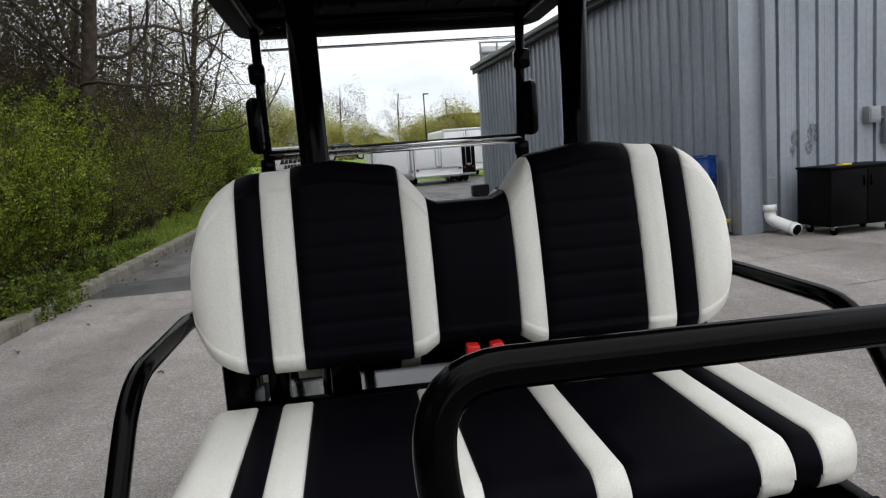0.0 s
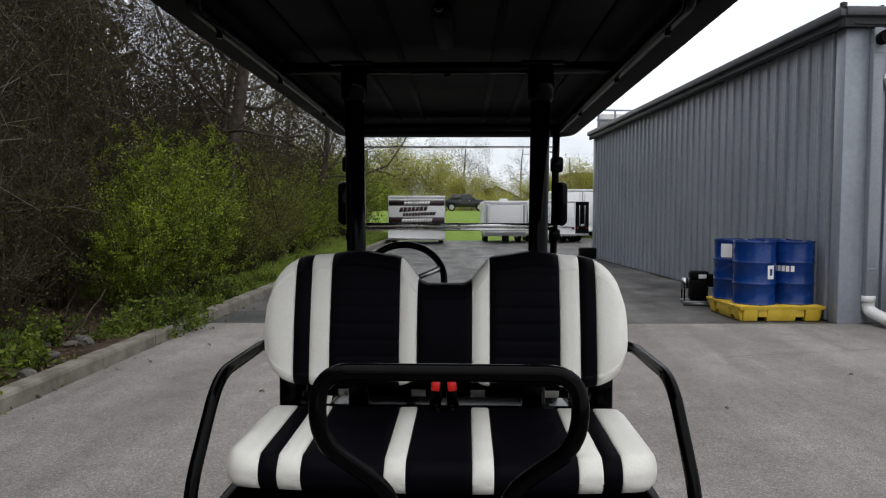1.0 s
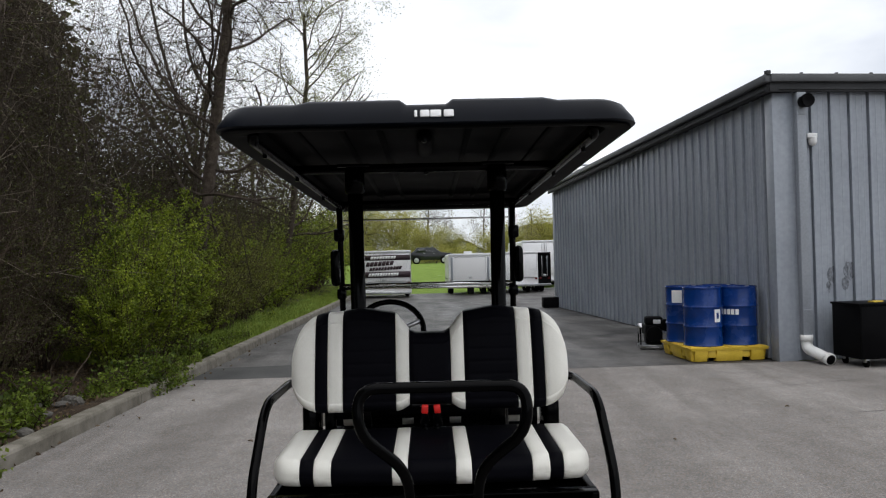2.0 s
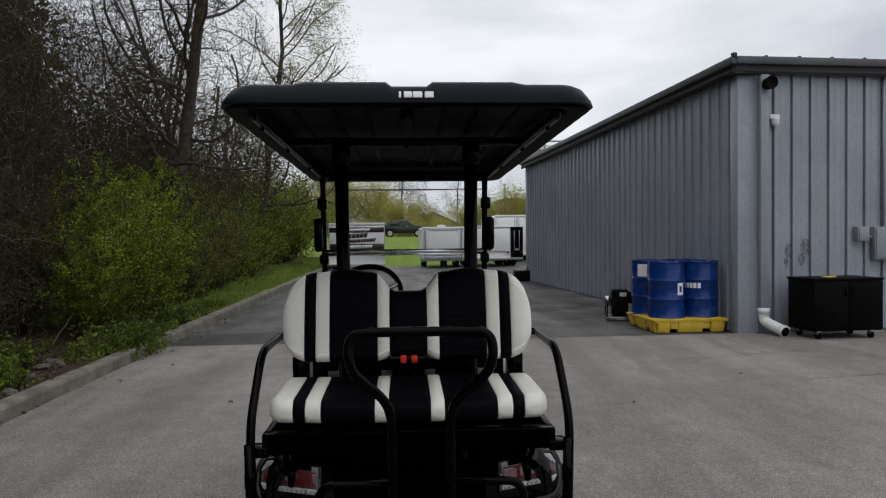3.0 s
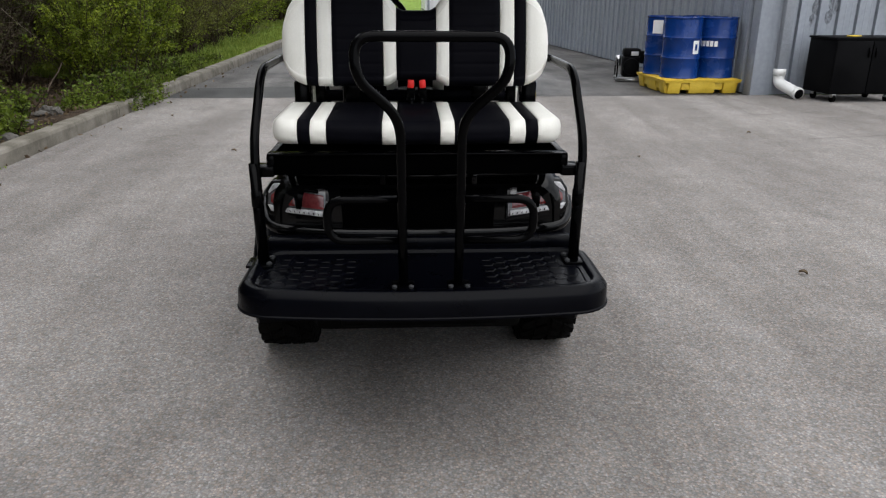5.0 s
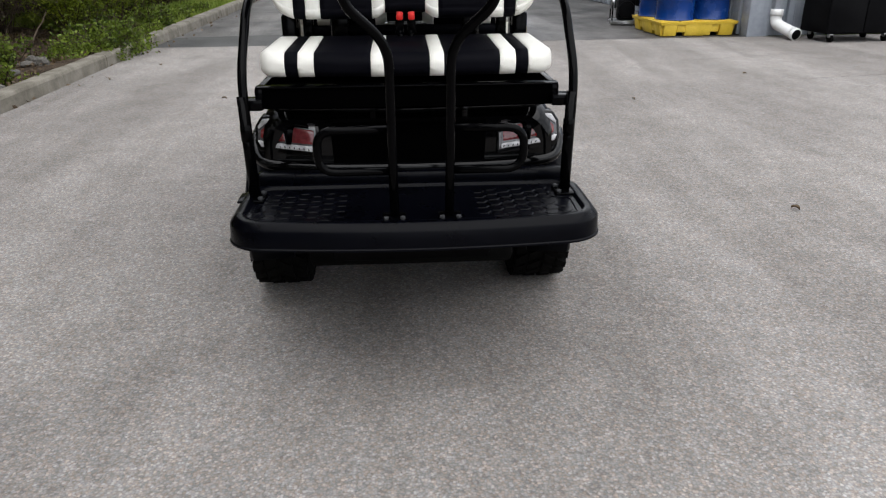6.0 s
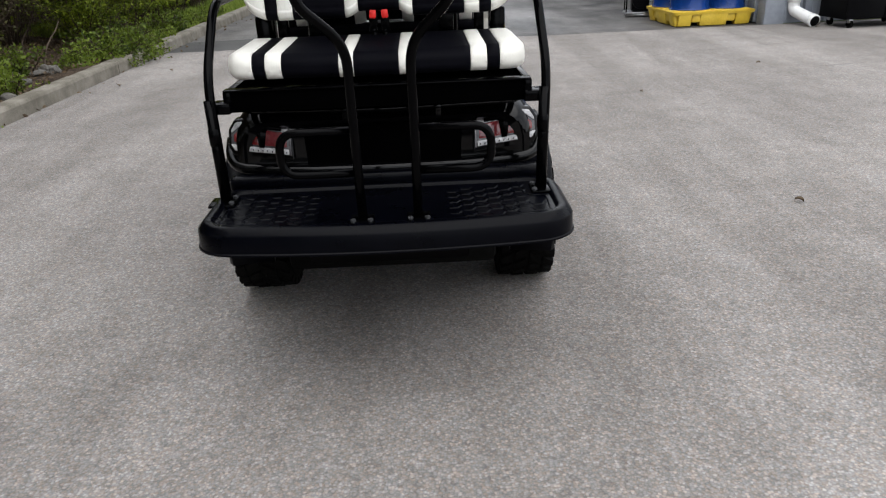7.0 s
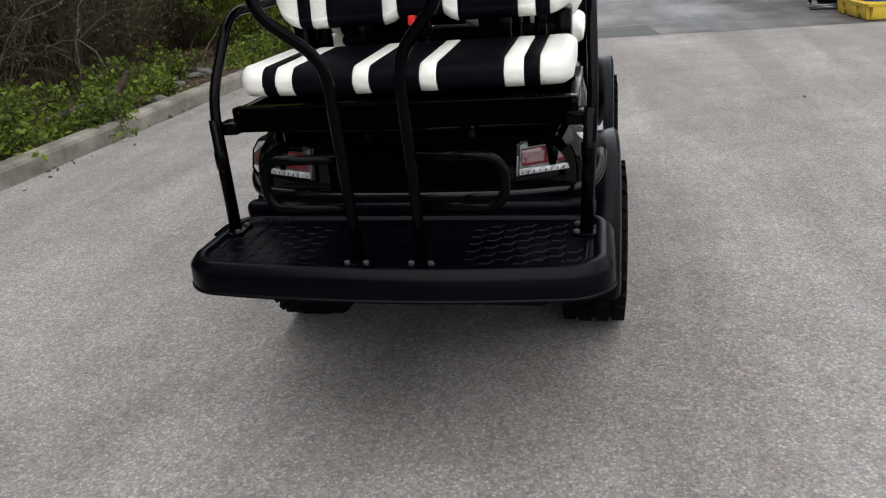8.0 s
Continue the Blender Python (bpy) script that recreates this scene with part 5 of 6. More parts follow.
TREE_KITS = [tree_kit(bare_tree_meshes(h, rng, lean, tr, lb, fi, sp, tw, 0.05, lp), M["leaf_dull"]) for h, lean, tr, lb, fi, sp, tw, lp in (
    (11.5, (0.13, 0.0), 0.18, 26, 0.22, 0.68, 12, 0.35), (9.5, (0.02, 0.05), 0.075, 12, 0.16, 0.55, 5, 0.2), (8.0, (-0.05, 0.03), 0.06, 12, 0.12, 0.5, 7, 0.25),
    (7.0, (0.1, -0.05), 0.05, 11, 0.1, 0.5, 8, 0.35), (10.5, (0.05, -0.03), 0.09, 13, 0.2, 0.6, 5, 0.12))]
WIDE_KIT = tree_kit(bare_tree_meshes(11.0, rng, (0.25, -0.02), 0.13, 26, 0.25, 0.6, 10, 0.06, 0.9, 7, 0.4, 5), M["leaf_pale"])
FAR_KITS = [tree_kit(bare_tree_meshes(h, rng, (0.02, 0.0), 0.16, 12, 0.25, 0.6, 3, 0.08, 0.3), M["leaf_dull"]) for h in (10.0, 8.5)]
NEAR_KITS = [shrub_kit(shrub_meshes(h, w, st, lv, rng, ls, 0.8, 0.009, 0.42, 0.032), M["leaf"], M["bramble"]) for h, w, st, lv, ls in ((2.5, 1.2, 60, 15500, 0.049), (3.1, 1.2, 60, 16000, 0.051))]
OLIVE_KITS = [shrub_kit(shrub_meshes(h, w, 64, 8000, rng, 0.05, 0.9, 0.009, 0.5, 0.05), M["leaf_olive"], M["bramble"]) for h, w in ((2.7, 1.5), (3.3, 1.5))]
GREEN_KITS = [shrub_kit(shrub_meshes(h, w, st, lv, rng, ls), M["leaf"], M["bramble"]) for h, w, st, lv, ls in ((2.5, 1.25, 60, 9000, 0.06), (3.0, 1.3, 60, 9000, 0.06), (2.0, 1.2, 50, 12000, 0.044), (3.4, 1.6, 64, 9000, 0.068))]
DULL_KITS = [shrub_kit(shrub_meshes(h, w, st, lv, rng, ls, 0.9, 0.009), M["leaf_dull"], M["bramble"]) for h, w, st, lv, ls in ((3.4, 1.6, 54, 4600, 0.04), (4.4, 1.7, 54, 5000, 0.04), (2.6, 1.6, 50, 2400, 0.036))]
LOW_KITS = [shrub_kit(shrub_meshes(h, w, st, lv, rng, ls), M["leaf_low"], M["bramble"]) for h, w, st, lv, ls in ((0.55, 0.5, 26, 1000, 0.066), (0.35, 0.5, 20, 800, 0.058), (0.8, 0.6, 26, 1000, 0.072))]

# the tall trees
plant("bare_tree", pose(-5.65, 15.3, 0.1, 0, 3.2, 0), TREE_KITS[0], ("trunk", "branchwork", "crown"), "tall bare deciduous tree with a leaning grey trunk", "tree", "trees on the bank")
plant("bare_tree", pose(-5.9, 25.5, 0.1, 0, 0, 0), WIDE_KIT, ("trunk", "branchwork", "crown"), "wide-crowned tree just breaking into pale leaf", "tree", "trees on the bank")
tree_spots = [(-6.2, 9.5, 4), (-7.4, 12.5, 1), (-6.6, 17.5, 2), (-8.6, 8.2, 2), (-5.9, 6.6, 3), (-8.0, 15.6, 4), (-6.0, 12.0, 3), (-9.6, 11.0, 1), (-7.2, 20.5, 1), (-6.2, 23.0, 2),
              (-9.0, 24.5, 4), (-7.0, 30.0, 3), (-8.2, 5.6, 4), (-6.6, 4.4, 2), (-8.6, 34.0, 1)]
for x, y, k in tree_spots:
    sc = rng.uniform(0.85, 1.12)
    plant("bare_tree", pose(x, y, 0.15, 0, 0, rng.uniform(0, 360)), TREE_KITS[k], ("trunk", "branchwork", "crown"), "bare spring tree with thin grey branches and buds", "tree", "trees on the bank", sc)

def thicket_meshes(height, width, stems, buds, r, bud_size):
    """Bent thin stems from one patch, each with side shoots and fine twigs."""
    paths, pts = [], []
    for _ in range(stems):
        a, q = r.uniform(0, 2 * np.pi), r.random()
        st = grow((np.cos(a) * q * width * 0.4, np.sin(a) * q * width * 0.4, -0.1), (np.cos(a) * 0.35 * q + r.normal() * 0.12, np.sin(a) * 0.35 * q + r.normal() * 0.12, 1), height * r.uniform(0.5, 1.1), r.uniform(0.006, 0.015), r, 8, 0.15, 0.02)
        if np.hypot(*st[0][-1][:2]) > width * 1.05:
            continue
        paths.append(st)
        for j in range(6):
            k = int(r.integers(2, 9))
            d = st[0][k] - st[0][k - 1]
            sub = grow(st[0][k], side_way(d / np.linalg.norm(d), r, 0.55), height * r.uniform(0.08, 0.26), st[1][k] * 0.55, r, 3, 0.28, -0.01)
            paths.append(sub)
            for m in range(2):
                q2 = int(r.integers(1, 4))
                d3 = sub[0][q2] - sub[0][q2 - 1]
                tw = grow(sub[0][q2], side_way(d3 / np.linalg.norm(d3), r, 0.6), height * r.uniform(0.05, 0.12), 0.003, r, 2, 0.3, 0.0)
                paths.append(tw)
                pts.append(tw[0][1:])
            pts.append(sub[0][2:])
    sv, sf = tubes_arrays(paths, 3)
    pts = np.concatenate(pts)
    pts = pts[r.integers(0, len(pts), buds)] + r.normal(size=(buds, 3)) * 0.05
    lv, lf = leaf_arrays(pts, bud_size, 0.03, r)
    return (sv, sf), (lv, lf)


THICKET_KITS = [shrub_kit(thicket_meshes(h, w, st, bd, rng, bs), M[lm], M["twig"]) for h, w, st, bd, bs, lm in ((6.2, 2.4, 34, 3000, 0.05, "leaf_bud"), (7.6, 2.6, 34, 3000, 0.05, "leaf_dull"), (5.2, 2.6, 34, 3600, 0.045, "leaf_dull"))]
for i in range(25):
    y = 2.0 + (0.75 * i if i < 20 else 15 + 1.2 * (i - 20))
    x = -6.3 - rng.uniform(0, 3.2) - (0.5 if 12 < y < 17 else 0)
    plant("thicket", pose(x, y, 0.2, 0, 0, rng.uniform(0, 360)), THICKET_KITS[i % 3], ("branchwork", "crown"), "dense brown thicket of bare upright stems", "thicket", "thickets on the bank", rng.uniform(0.8, 1.15))
for i in range(6):
    plant("thicket", pose(-9.8 - rng.uniform(0, 2.5), 4.0 + 2.6 * i, 0.5, 0, 0, rng.uniform(0, 360)), THICKET_KITS[i % 3], ("branchwork", "crown"), "dense brown thicket of bare upright stems", "thicket", "thickets on the bank", rng.uniform(1.15, 1.5))

# the wood behind, a tangle too deep to tell apart
def clumped(n, lo, hi, r, power):
    """Random points, more of them where a slow wave field is high."""
    lo, hi = np.array(lo), np.array(hi)
    p = lo + (hi - lo) * np.stack([r.random(n), r.random(n), r.random(n) ** power], 1)
    f = np.sin(p[:, 0] * 1.3 + p[:, 2] * 1.9) + np.sin(p[:, 1] * 1.7 - p[:, 2] * 1.1) + np.sin(p[:, 1] * 0.6 + p[:, 0] * 0.9 + 1.7)
    p = p[r.random(n) < 0.5 + 0.22 * f]
    # an uneven top line
    top = 0.72 + 0.17 * np.sin(p[:, 0] * 1.1 + 0.45 * p[:, 1]) + 0.13 * np.sin(p[:, 1] * 0.83 - 0.6 * p[:, 0] + 2.0) + 0.06 * r.normal(size=len(p))
    return p[(p[:, 2] - lo[2]) / (hi[2] - lo[2]) < top]


for pts, size, mat, text in ((np.concatenate([clumped(26000, (-24, -26, 0.3), (-13.5, 75, 7.5), rng, 1.3), clumped(120000, (-22, -2, 2.0), (-14, 30, 16.5), rng, 0.9)]), 0.58, "leaf_dull", "dull olive tangle of distant woodland"),
                             (np.concatenate([clumped(170000, (-14.5, 1.5, 0.4), (-9.0, 20, 14.0), rng, 0.9), clumped(60000, (-16.0, 17, 0.4), (-8.6, 40, 8.5), rng, 1.0)]), 0.16, "leaf_bud", "brown budding tangle of deep woodland"),
                             (np.concatenate([clumped(60000, (-9.2, 2.5, 0.4), (-6.2, 14, 10.0), rng, 1.2), clumped(150000, (-15.0, 16, 3.0), (-8.6, 36, 13.5), rng, 1.1)]), 0.06, "leaf_bud", "fine brown buds of the near thickets"),
                             (np.concatenate([clumped(60000, (-13.5, 15, 0.3), (-6.0, 46, 5.4), rng, 1.2), clumped(46000, (-12, 19, 3.0), (-6.4, 46, 9.0), rng, 1.3), clumped(30000, (-9, 25, 0.3), (-5.4, 46, 6.4), rng, 1.2)]), 0.12, "leaf_dull", "olive undergrowth along the far bank"),
                             (np.concatenate([clumped(80000, (-12, 98, 1.0), (7, 106, 12.5), rng, 1.15), clumped(36000, (7, 98, 1.0), (24, 106, 8.0), rng, 1.15)]), 0.16, "leaf_far", "brown bare wood behind the far willows"),
                             # out of view: added to block sky light from the left ground
                             (clumped(60000, (-10, -24, 0.3), (-4.2, 1.0, 15.0), rng, 0.9), 0.36, "leaf_dull", "unseen olive tangle added along the yard to shade its left")):
    if text.startswith("brown bare") is False:
        pts[:, 0] += 0.125 + 0.037 * (np.clip(pts[:, 1], -20, 46) - 4.3)
    v, f = leaf_arrays(pts, size, 0.1, rng)
    tagged(new("far_wood", fast_mesh("far_wood", v, f, M[mat])), text, "woodland", kind="stuff")

# fine twigs that cross between the thickets
def tangle(n, lo, hi, r):
    paths = []
    for _ in range(n):
        p = np.array(lo) + (np.array(hi) - np.array(lo)) * r.random(3)
        paths.append(grow(p, (r.normal(), r.normal(), r.normal() * 0.8 + 0.45), r.uniform(0.4, 1.5), r.uniform(0.003, 0.0065), r, 3, 0.38, 0.0))
    return tubes_arrays(paths, 3)


for n, lo, hi, bark in ((3000, (-9.5, 3.0, 0.8), (-5.8, 14.5, 8.0), "twig"), (1100, (-8.0, 3.0, 0.8), (-5.4, 14.0, 7.0), "cane"), (3500, (-10.5, 14.5, 1.0), (-5.6, 30, 7.0), "twig")):
    v, f = tangle(n, lo, hi, rng)
    v[:, 0] += 0.125 + 0.037 * (v[:, 1] - 4.3)
    tagged(new("twig_tangle", fast_mesh("twig_tangle", v, f, M[bark], True)), "fine bare grey-brown twigs crossing between the thickets", "twigs", kind="stuff")

# leafy shrubs along the kerb
for x, y, k, sc in ((-4.25, 8.4, 0, 0.72), (-4.25, 9.4, 0, 0.92), (-4.85, 9.6, 1, 0.78), (-4.4, 10.5, 1, 0.82), (-4.6, 11.6, 0, 0.95), (-5.3, 10.9, 1, 0.9), (-5.3, 12.6, 1, 1.0), (-5.7, 14.0, 1, 1.15)):
    plant("leafy_shrub", pose(x, y, 0.1, 0, 0, rng.uniform(0, 360)), NEAR_KITS[k], ("branchwork", "crown"), "bright green spring shrub of upright leafy shoots", "shrub", "green shrubs", sc)
for x, y, k, sc in ((-4.95, 14.2, 0, 0.85), (-4.9, 15.6, 0, 0.95), (-4.85, 17.0, 1, 0.85), (-5.5, 16.3, 1, 1.05), (-5.2, 18.5, 0, 1.1), (-5.7, 19.6, 1, 1.0), (-6.2, 17.8, 1, 1.2)):
    plant("olive_shrub", pose(x, y, 0.1, 0, 0, rng.uniform(0, 360)), OLIVE_KITS[k], ("branchwork", "crown"), "dull olive shrub with many brown stems", "shrub", "olive shrubs", sc)
for x, y, k, sc in ((-5.2, 20.4, 0, 0.95), (-5.7, 21.6, 3, 0.85), (-5.4, 23.2, 1, 0.95), (-5.8, 25.4, 3, 1.0), (-6.0, 28.0, 3, 1.2), (-5.9, 31.0, 3, 1.4), (-6.0, 34.5, 3, 1.5), (-6.2, 38.5, 3, 1.6)):
    plant("leafy_shrub", pose(x, y, 0.1, 0, 0, rng.uniform(0, 360)), GREEN_KITS[k], ("branchwork", "crown"), "bright green spring shrub leaning over the concrete kerb", "shrub", "green shrubs", sc)
for x, y, k, sc in ((-5.2, 5.6, 0, 0.9), (-6.0, 4.9, 1, 0.95), (-6.4, 7.4, 1, 1.0), (-5.0, 4.2, 2, 0.9), (-6.2, 9.2, 0, 1.1), (-5.4, 7.2, 0, 0.9), (-5.5, 8.8, 0, 0.9), (-7.0, 14.2, 1, 1.1), (-6.6, 17.0, 0, 1.15), (-7.4, 5.4, 1, 1.2), (-6.4, 19.6, 1, 1.0), (-7.2, 24.0, 1, 1.2), (-8.4, 10.0, 1, 1.3), (-8.4, 13.0, 1, 1.3),
                    (-5.4, 2.6, 2, 0.9), (-4.9, 6.3, 2, 0.7), (-7.4, 29.5, 1, 1.2), (-7.2, 34.0, 1, 1.2)):
    plant("twiggy_shrub", pose(x, y, 0.12, 0, 0, rng.uniform(0, 360)), DULL_KITS[k], ("branchwork", "crown"), "brown twiggy thicket with few olive buds", "shrub", "twiggy shrubs", sc)
for x, y, k, sc in ((-3.85, 7.9, 0, 0.8), (-3.8, 8.6, 1, 0.8), (-3.85, 7.2, 0, 0.7), (-3.76, 3.9, 1, 0.8), (-3.9, 5.4, 1, 0.8), (-3.8, 9.4, 1, 0.8), (-3.85, 10.3, 0, 0.8), (-3.85, 11.4, 1, 0.8), (-4.1, 2.8, 2, 0.8), (-4.5, 2.2, 2, 0.9), (-4.0, 8.2, 2, 0.8), (-3.9, 12.4, 1, 0.7),
                    (-3.95, 13.4, 1, 0.7), (-3.8, 6.8, 1, 0.7), (-3.78, 3.2, 1, 0.9), (-4.5, 4.4, 0, 0.8), (-4.6, 5.6, 0, 0.9), (-4.2, 5.0, 1, 1.0), (-4.3, 6.3, 2, 0.7), (-4.9, 4.3, 2, 0.8), (-4.8, 3.4, 2, 0.8), (-4.4, 3.2, 0, 1.0), (-3.9, 4.5, 1, 0.9), (-3.85, 2.6, 0, 0.8), (-4.15, 5.6, 0, 0.8), (-4.1, 3.5, 2, 0.7), (-4.3, 4.1, 0, 0.9), (-4.0, 2.4, 0, 1.0)):
    plant("low_weed", pose(x, y, 0.1, 0, 0, rng.uniform(0, 360)), LOW_KITS[k], ("branchwork", "crown"), "low green weed at the kerb's edge", "weed", "weeds by the kerb", sc)
# trailing weeds that hang over the kerb onto the asphalt
for x, y, k, tilt in ((-3.55, 7.5, 1, 58), (-3.55, 8.0, 0, 64), (-3.56, 4.0, 1, 62), (-3.55, 8.5, 1, 55)):
    plant("low_weed", pose(x, y, 0.15, 0, tilt, 0), LOW_KITS[k], ("branchwork", "crown"), "green weed trailing over the kerb onto the asphalt", "weed", "weeds by the kerb", 0.7)

# pale arching canes
for x, y, a, ln in ((-4.7, 5.4, 0.3, 2.6), (-5.0, 5.0, 0.1, 3.0), (-4.9, 6.2, 0.6, 2.4), (-5.2, 4.4, 0.2, 2.8), (-5.6, 5.8, 0.4, 3.4), (-5.3, 6.8, 0.0, 2.8), (-4.6, 4.6, -0.2, 2.2), (-5.8, 7.4, 0.2, 3.6), (-5.1, 3.6, 0.3, 2.6), (-5.9, 6.4, -0.1, 3.2)):
    paths = [grow((0, 0, 0), (0.3, a, 2.2), ln * 1.15, 0.009, rng, 9, 0.1, -0.17)]
    for q in (3, 5, 6, 7):
        d = paths[0][0][q] - paths[0][0][q - 1]
        paths.append(grow(paths[0][0][q], side_way(d / np.linalg.norm(d), rng, 0.5), ln * 0.35, 0.005, rng, 5, 0.15, -0.12))
    v, f = tubes_arrays(paths, 5)
    ob = new("arching_cane", fast_mesh("arching_cane", v, f, M["cane"], True))
    ob.matrix_basis = pose(x - 0.9 + bank_x(y), y + 0.6, 0.1)
    tagged(ob, "pale bare cane arching out of the thicket", "cane", "arching canes")

# dead branches that lean over the kerb
for x, y, a, ln in ((-4.6, 3.6, 0.25, 1.5), (-4.5, 4.9, 0.5, 1.2), (-5.0, 4.6, -0.15, 1.7)):
    paths = [grow((0, 0, 0), (0.5, a, 1.3), ln, 0.013, rng, 9, 0.14, -0.16)]
    for q in (3, 5, 7):
        d = paths[0][0][q] - paths[0][0][q - 1]
        paths.append(grow(paths[0][0][q], side_way(d / np.linalg.norm(d), rng, 0.55), ln * 0.4, 0.006, rng, 5, 0.2, -0.1))
    v, f = tubes_arrays(paths, 6)
    ob = new("dead_branch", fast_mesh("dead_branch", v, f, M["bark"], True))
    ob.matrix_basis = pose(x + bank_x(y), y, 0.08)
    tagged(ob, "pale dead branch leaning over the weeds", "branch", "dead branches")

# stones and sticks on the bank
for i in range(46):
    x, y = rng.uniform(-4.4, -3.7), rng.uniform(2.0, 7.0)
    x += bank_x(y)
    bm = bmesh.new()
    bmesh.ops.create_icosphere(bm, subdivisions=2, radius=1)
    sx, sy, sz = rng.uniform(0.04, 0.11), rng.uniform(0.04, 0.09), rng.uniform(0.03, 0.07)
    for v in bm.verts:
        w = 1 + 0.35 * noise.noise(v.co * 1.4 + Vector((i * 3.1, 0, 0)))
        v.co = Vector((v.co.x * sx * w, v.co.y * sy * w, v.co.z * sz * w))
    st = part("stone", bm, M["rust_stone" if i % 4 == 0 else "stone"], None, "rusty brown stone on the bank" if i % 4 == 0 else "grey rubble stone on the bank behind the kerb", False)
    st.matrix_basis = pose(x, y, terrain_height(x, y) + 0.025, 0, 0, rng.uniform(0, 360))
    tagged(st, category="stone", group="stones on the bank")
for x, y, a, ln, rad, tip in ((-3.95, 4.6, 0.4, 0.42, 0.055, 1.3), (-4.1, 3.7, 1.2, 0.9, 0.06, 0.12), (-4.0, 5.3, 2.0, 0.6, 0.05, 0.1)):
    v, f = tubes_arrays([grow((0, 0, 0), (np.cos(a), np.sin(a), tip), ln, rad, rng, 5, 0.05, 0.0)], 9)
    ob = new("old_log", fast_mesh("old_log", v, f, M["bark"], True))
    ob.matrix_basis = pose(x + bank_x(y), y, 0.13)
    tagged(ob, "broken grey log lying behind the kerb", "log", "old logs")
for i in range(16):
    x, y, a = rng.uniform(-4.9, -3.95), rng.uniform(2.4, 8.0), rng.uniform(1.6, np.pi)
    x += bank_x(y)
    st = grow((0, 0, 0), (np.cos(a), np.sin(a), 0.12), rng.uniform(0.4, 1.1), rng.uniform(0.012, 0.035), rng, 6, 0.14, 0.0)
    v, f = tubes_arrays([st], 6)
    ob = new("fallen_stick", fast_mesh("fallen_stick", v, f, M["bramble"], True))
    ob.matrix_basis = pose(x, y, terrain_height(x, y) + 0.02)
    tagged(ob, "dry fallen stick on the leaf litter", "stick", "fallen sticks")

# leaf litter and grass
n = 5200
lx, ly = rng.uniform(-6.0, -3.62, n), rng.uniform(1.5, 13.0, n)
lx += 0.125 + 0.037 * (ly - 4.3)
pts = np.stack([lx, ly, np.array([terrain_height(a, b) for a, b in zip(lx, ly)]) + 0.015], 1)
k_ = 90
kx, ky = -3.4 + 0.3 * rng.random(k_) ** 3, rng.uniform(0.5, 14, k_)
kx += 0.125 + 0.037 * (ky - 4.3)
pts = np.concatenate([pts, np.stack([kx, ky, np.full(k_, 0.012)], 1)])
v, f = leaf_arrays(pts, 0.048, 0.004, rng)
tagged(new("leaf_litter", fast_mesh("leaf_litter", v, f, M["leaf_brown"])), "dry brown leaf litter on the bank", "leaf litter", kind="stuff")
n = 26000
gx, gy = -3.62 - rng.uniform(0, 1, n) ** 1.3 * 2.2, 9.5 + 32 * rng.uniform(0, 1, n) ** 1.5
gx += 0.125 + 0.037 * (gy - 4.3)
gz = np.array([terrain_height(a, b) for a, b in zip(gx, gy)])
h = rng.uniform(0.05, 0.16, n)
a = rng.uniform(0, 2 * np.pi, n)
p = np.stack([gx, gy, gz - 0.005], 1)
side = np.stack([np.cos(a), np.sin(a), 0 * a], 1) * 0.009
tip = p + np.stack([np.sin(a) * h * 0.5, np.cos(a) * h * 0.4, h], 1)
v = np.stack([p - side, p + side, tip], 1).reshape(-1, 3)
tagged(new("grass_tufts", fast_mesh("grass_tufts", v, np.arange(n * 3).reshape(n, 3), M["grass"])), "uneven spring grass on the verge behind the kerb", "grass", kind="stuff")

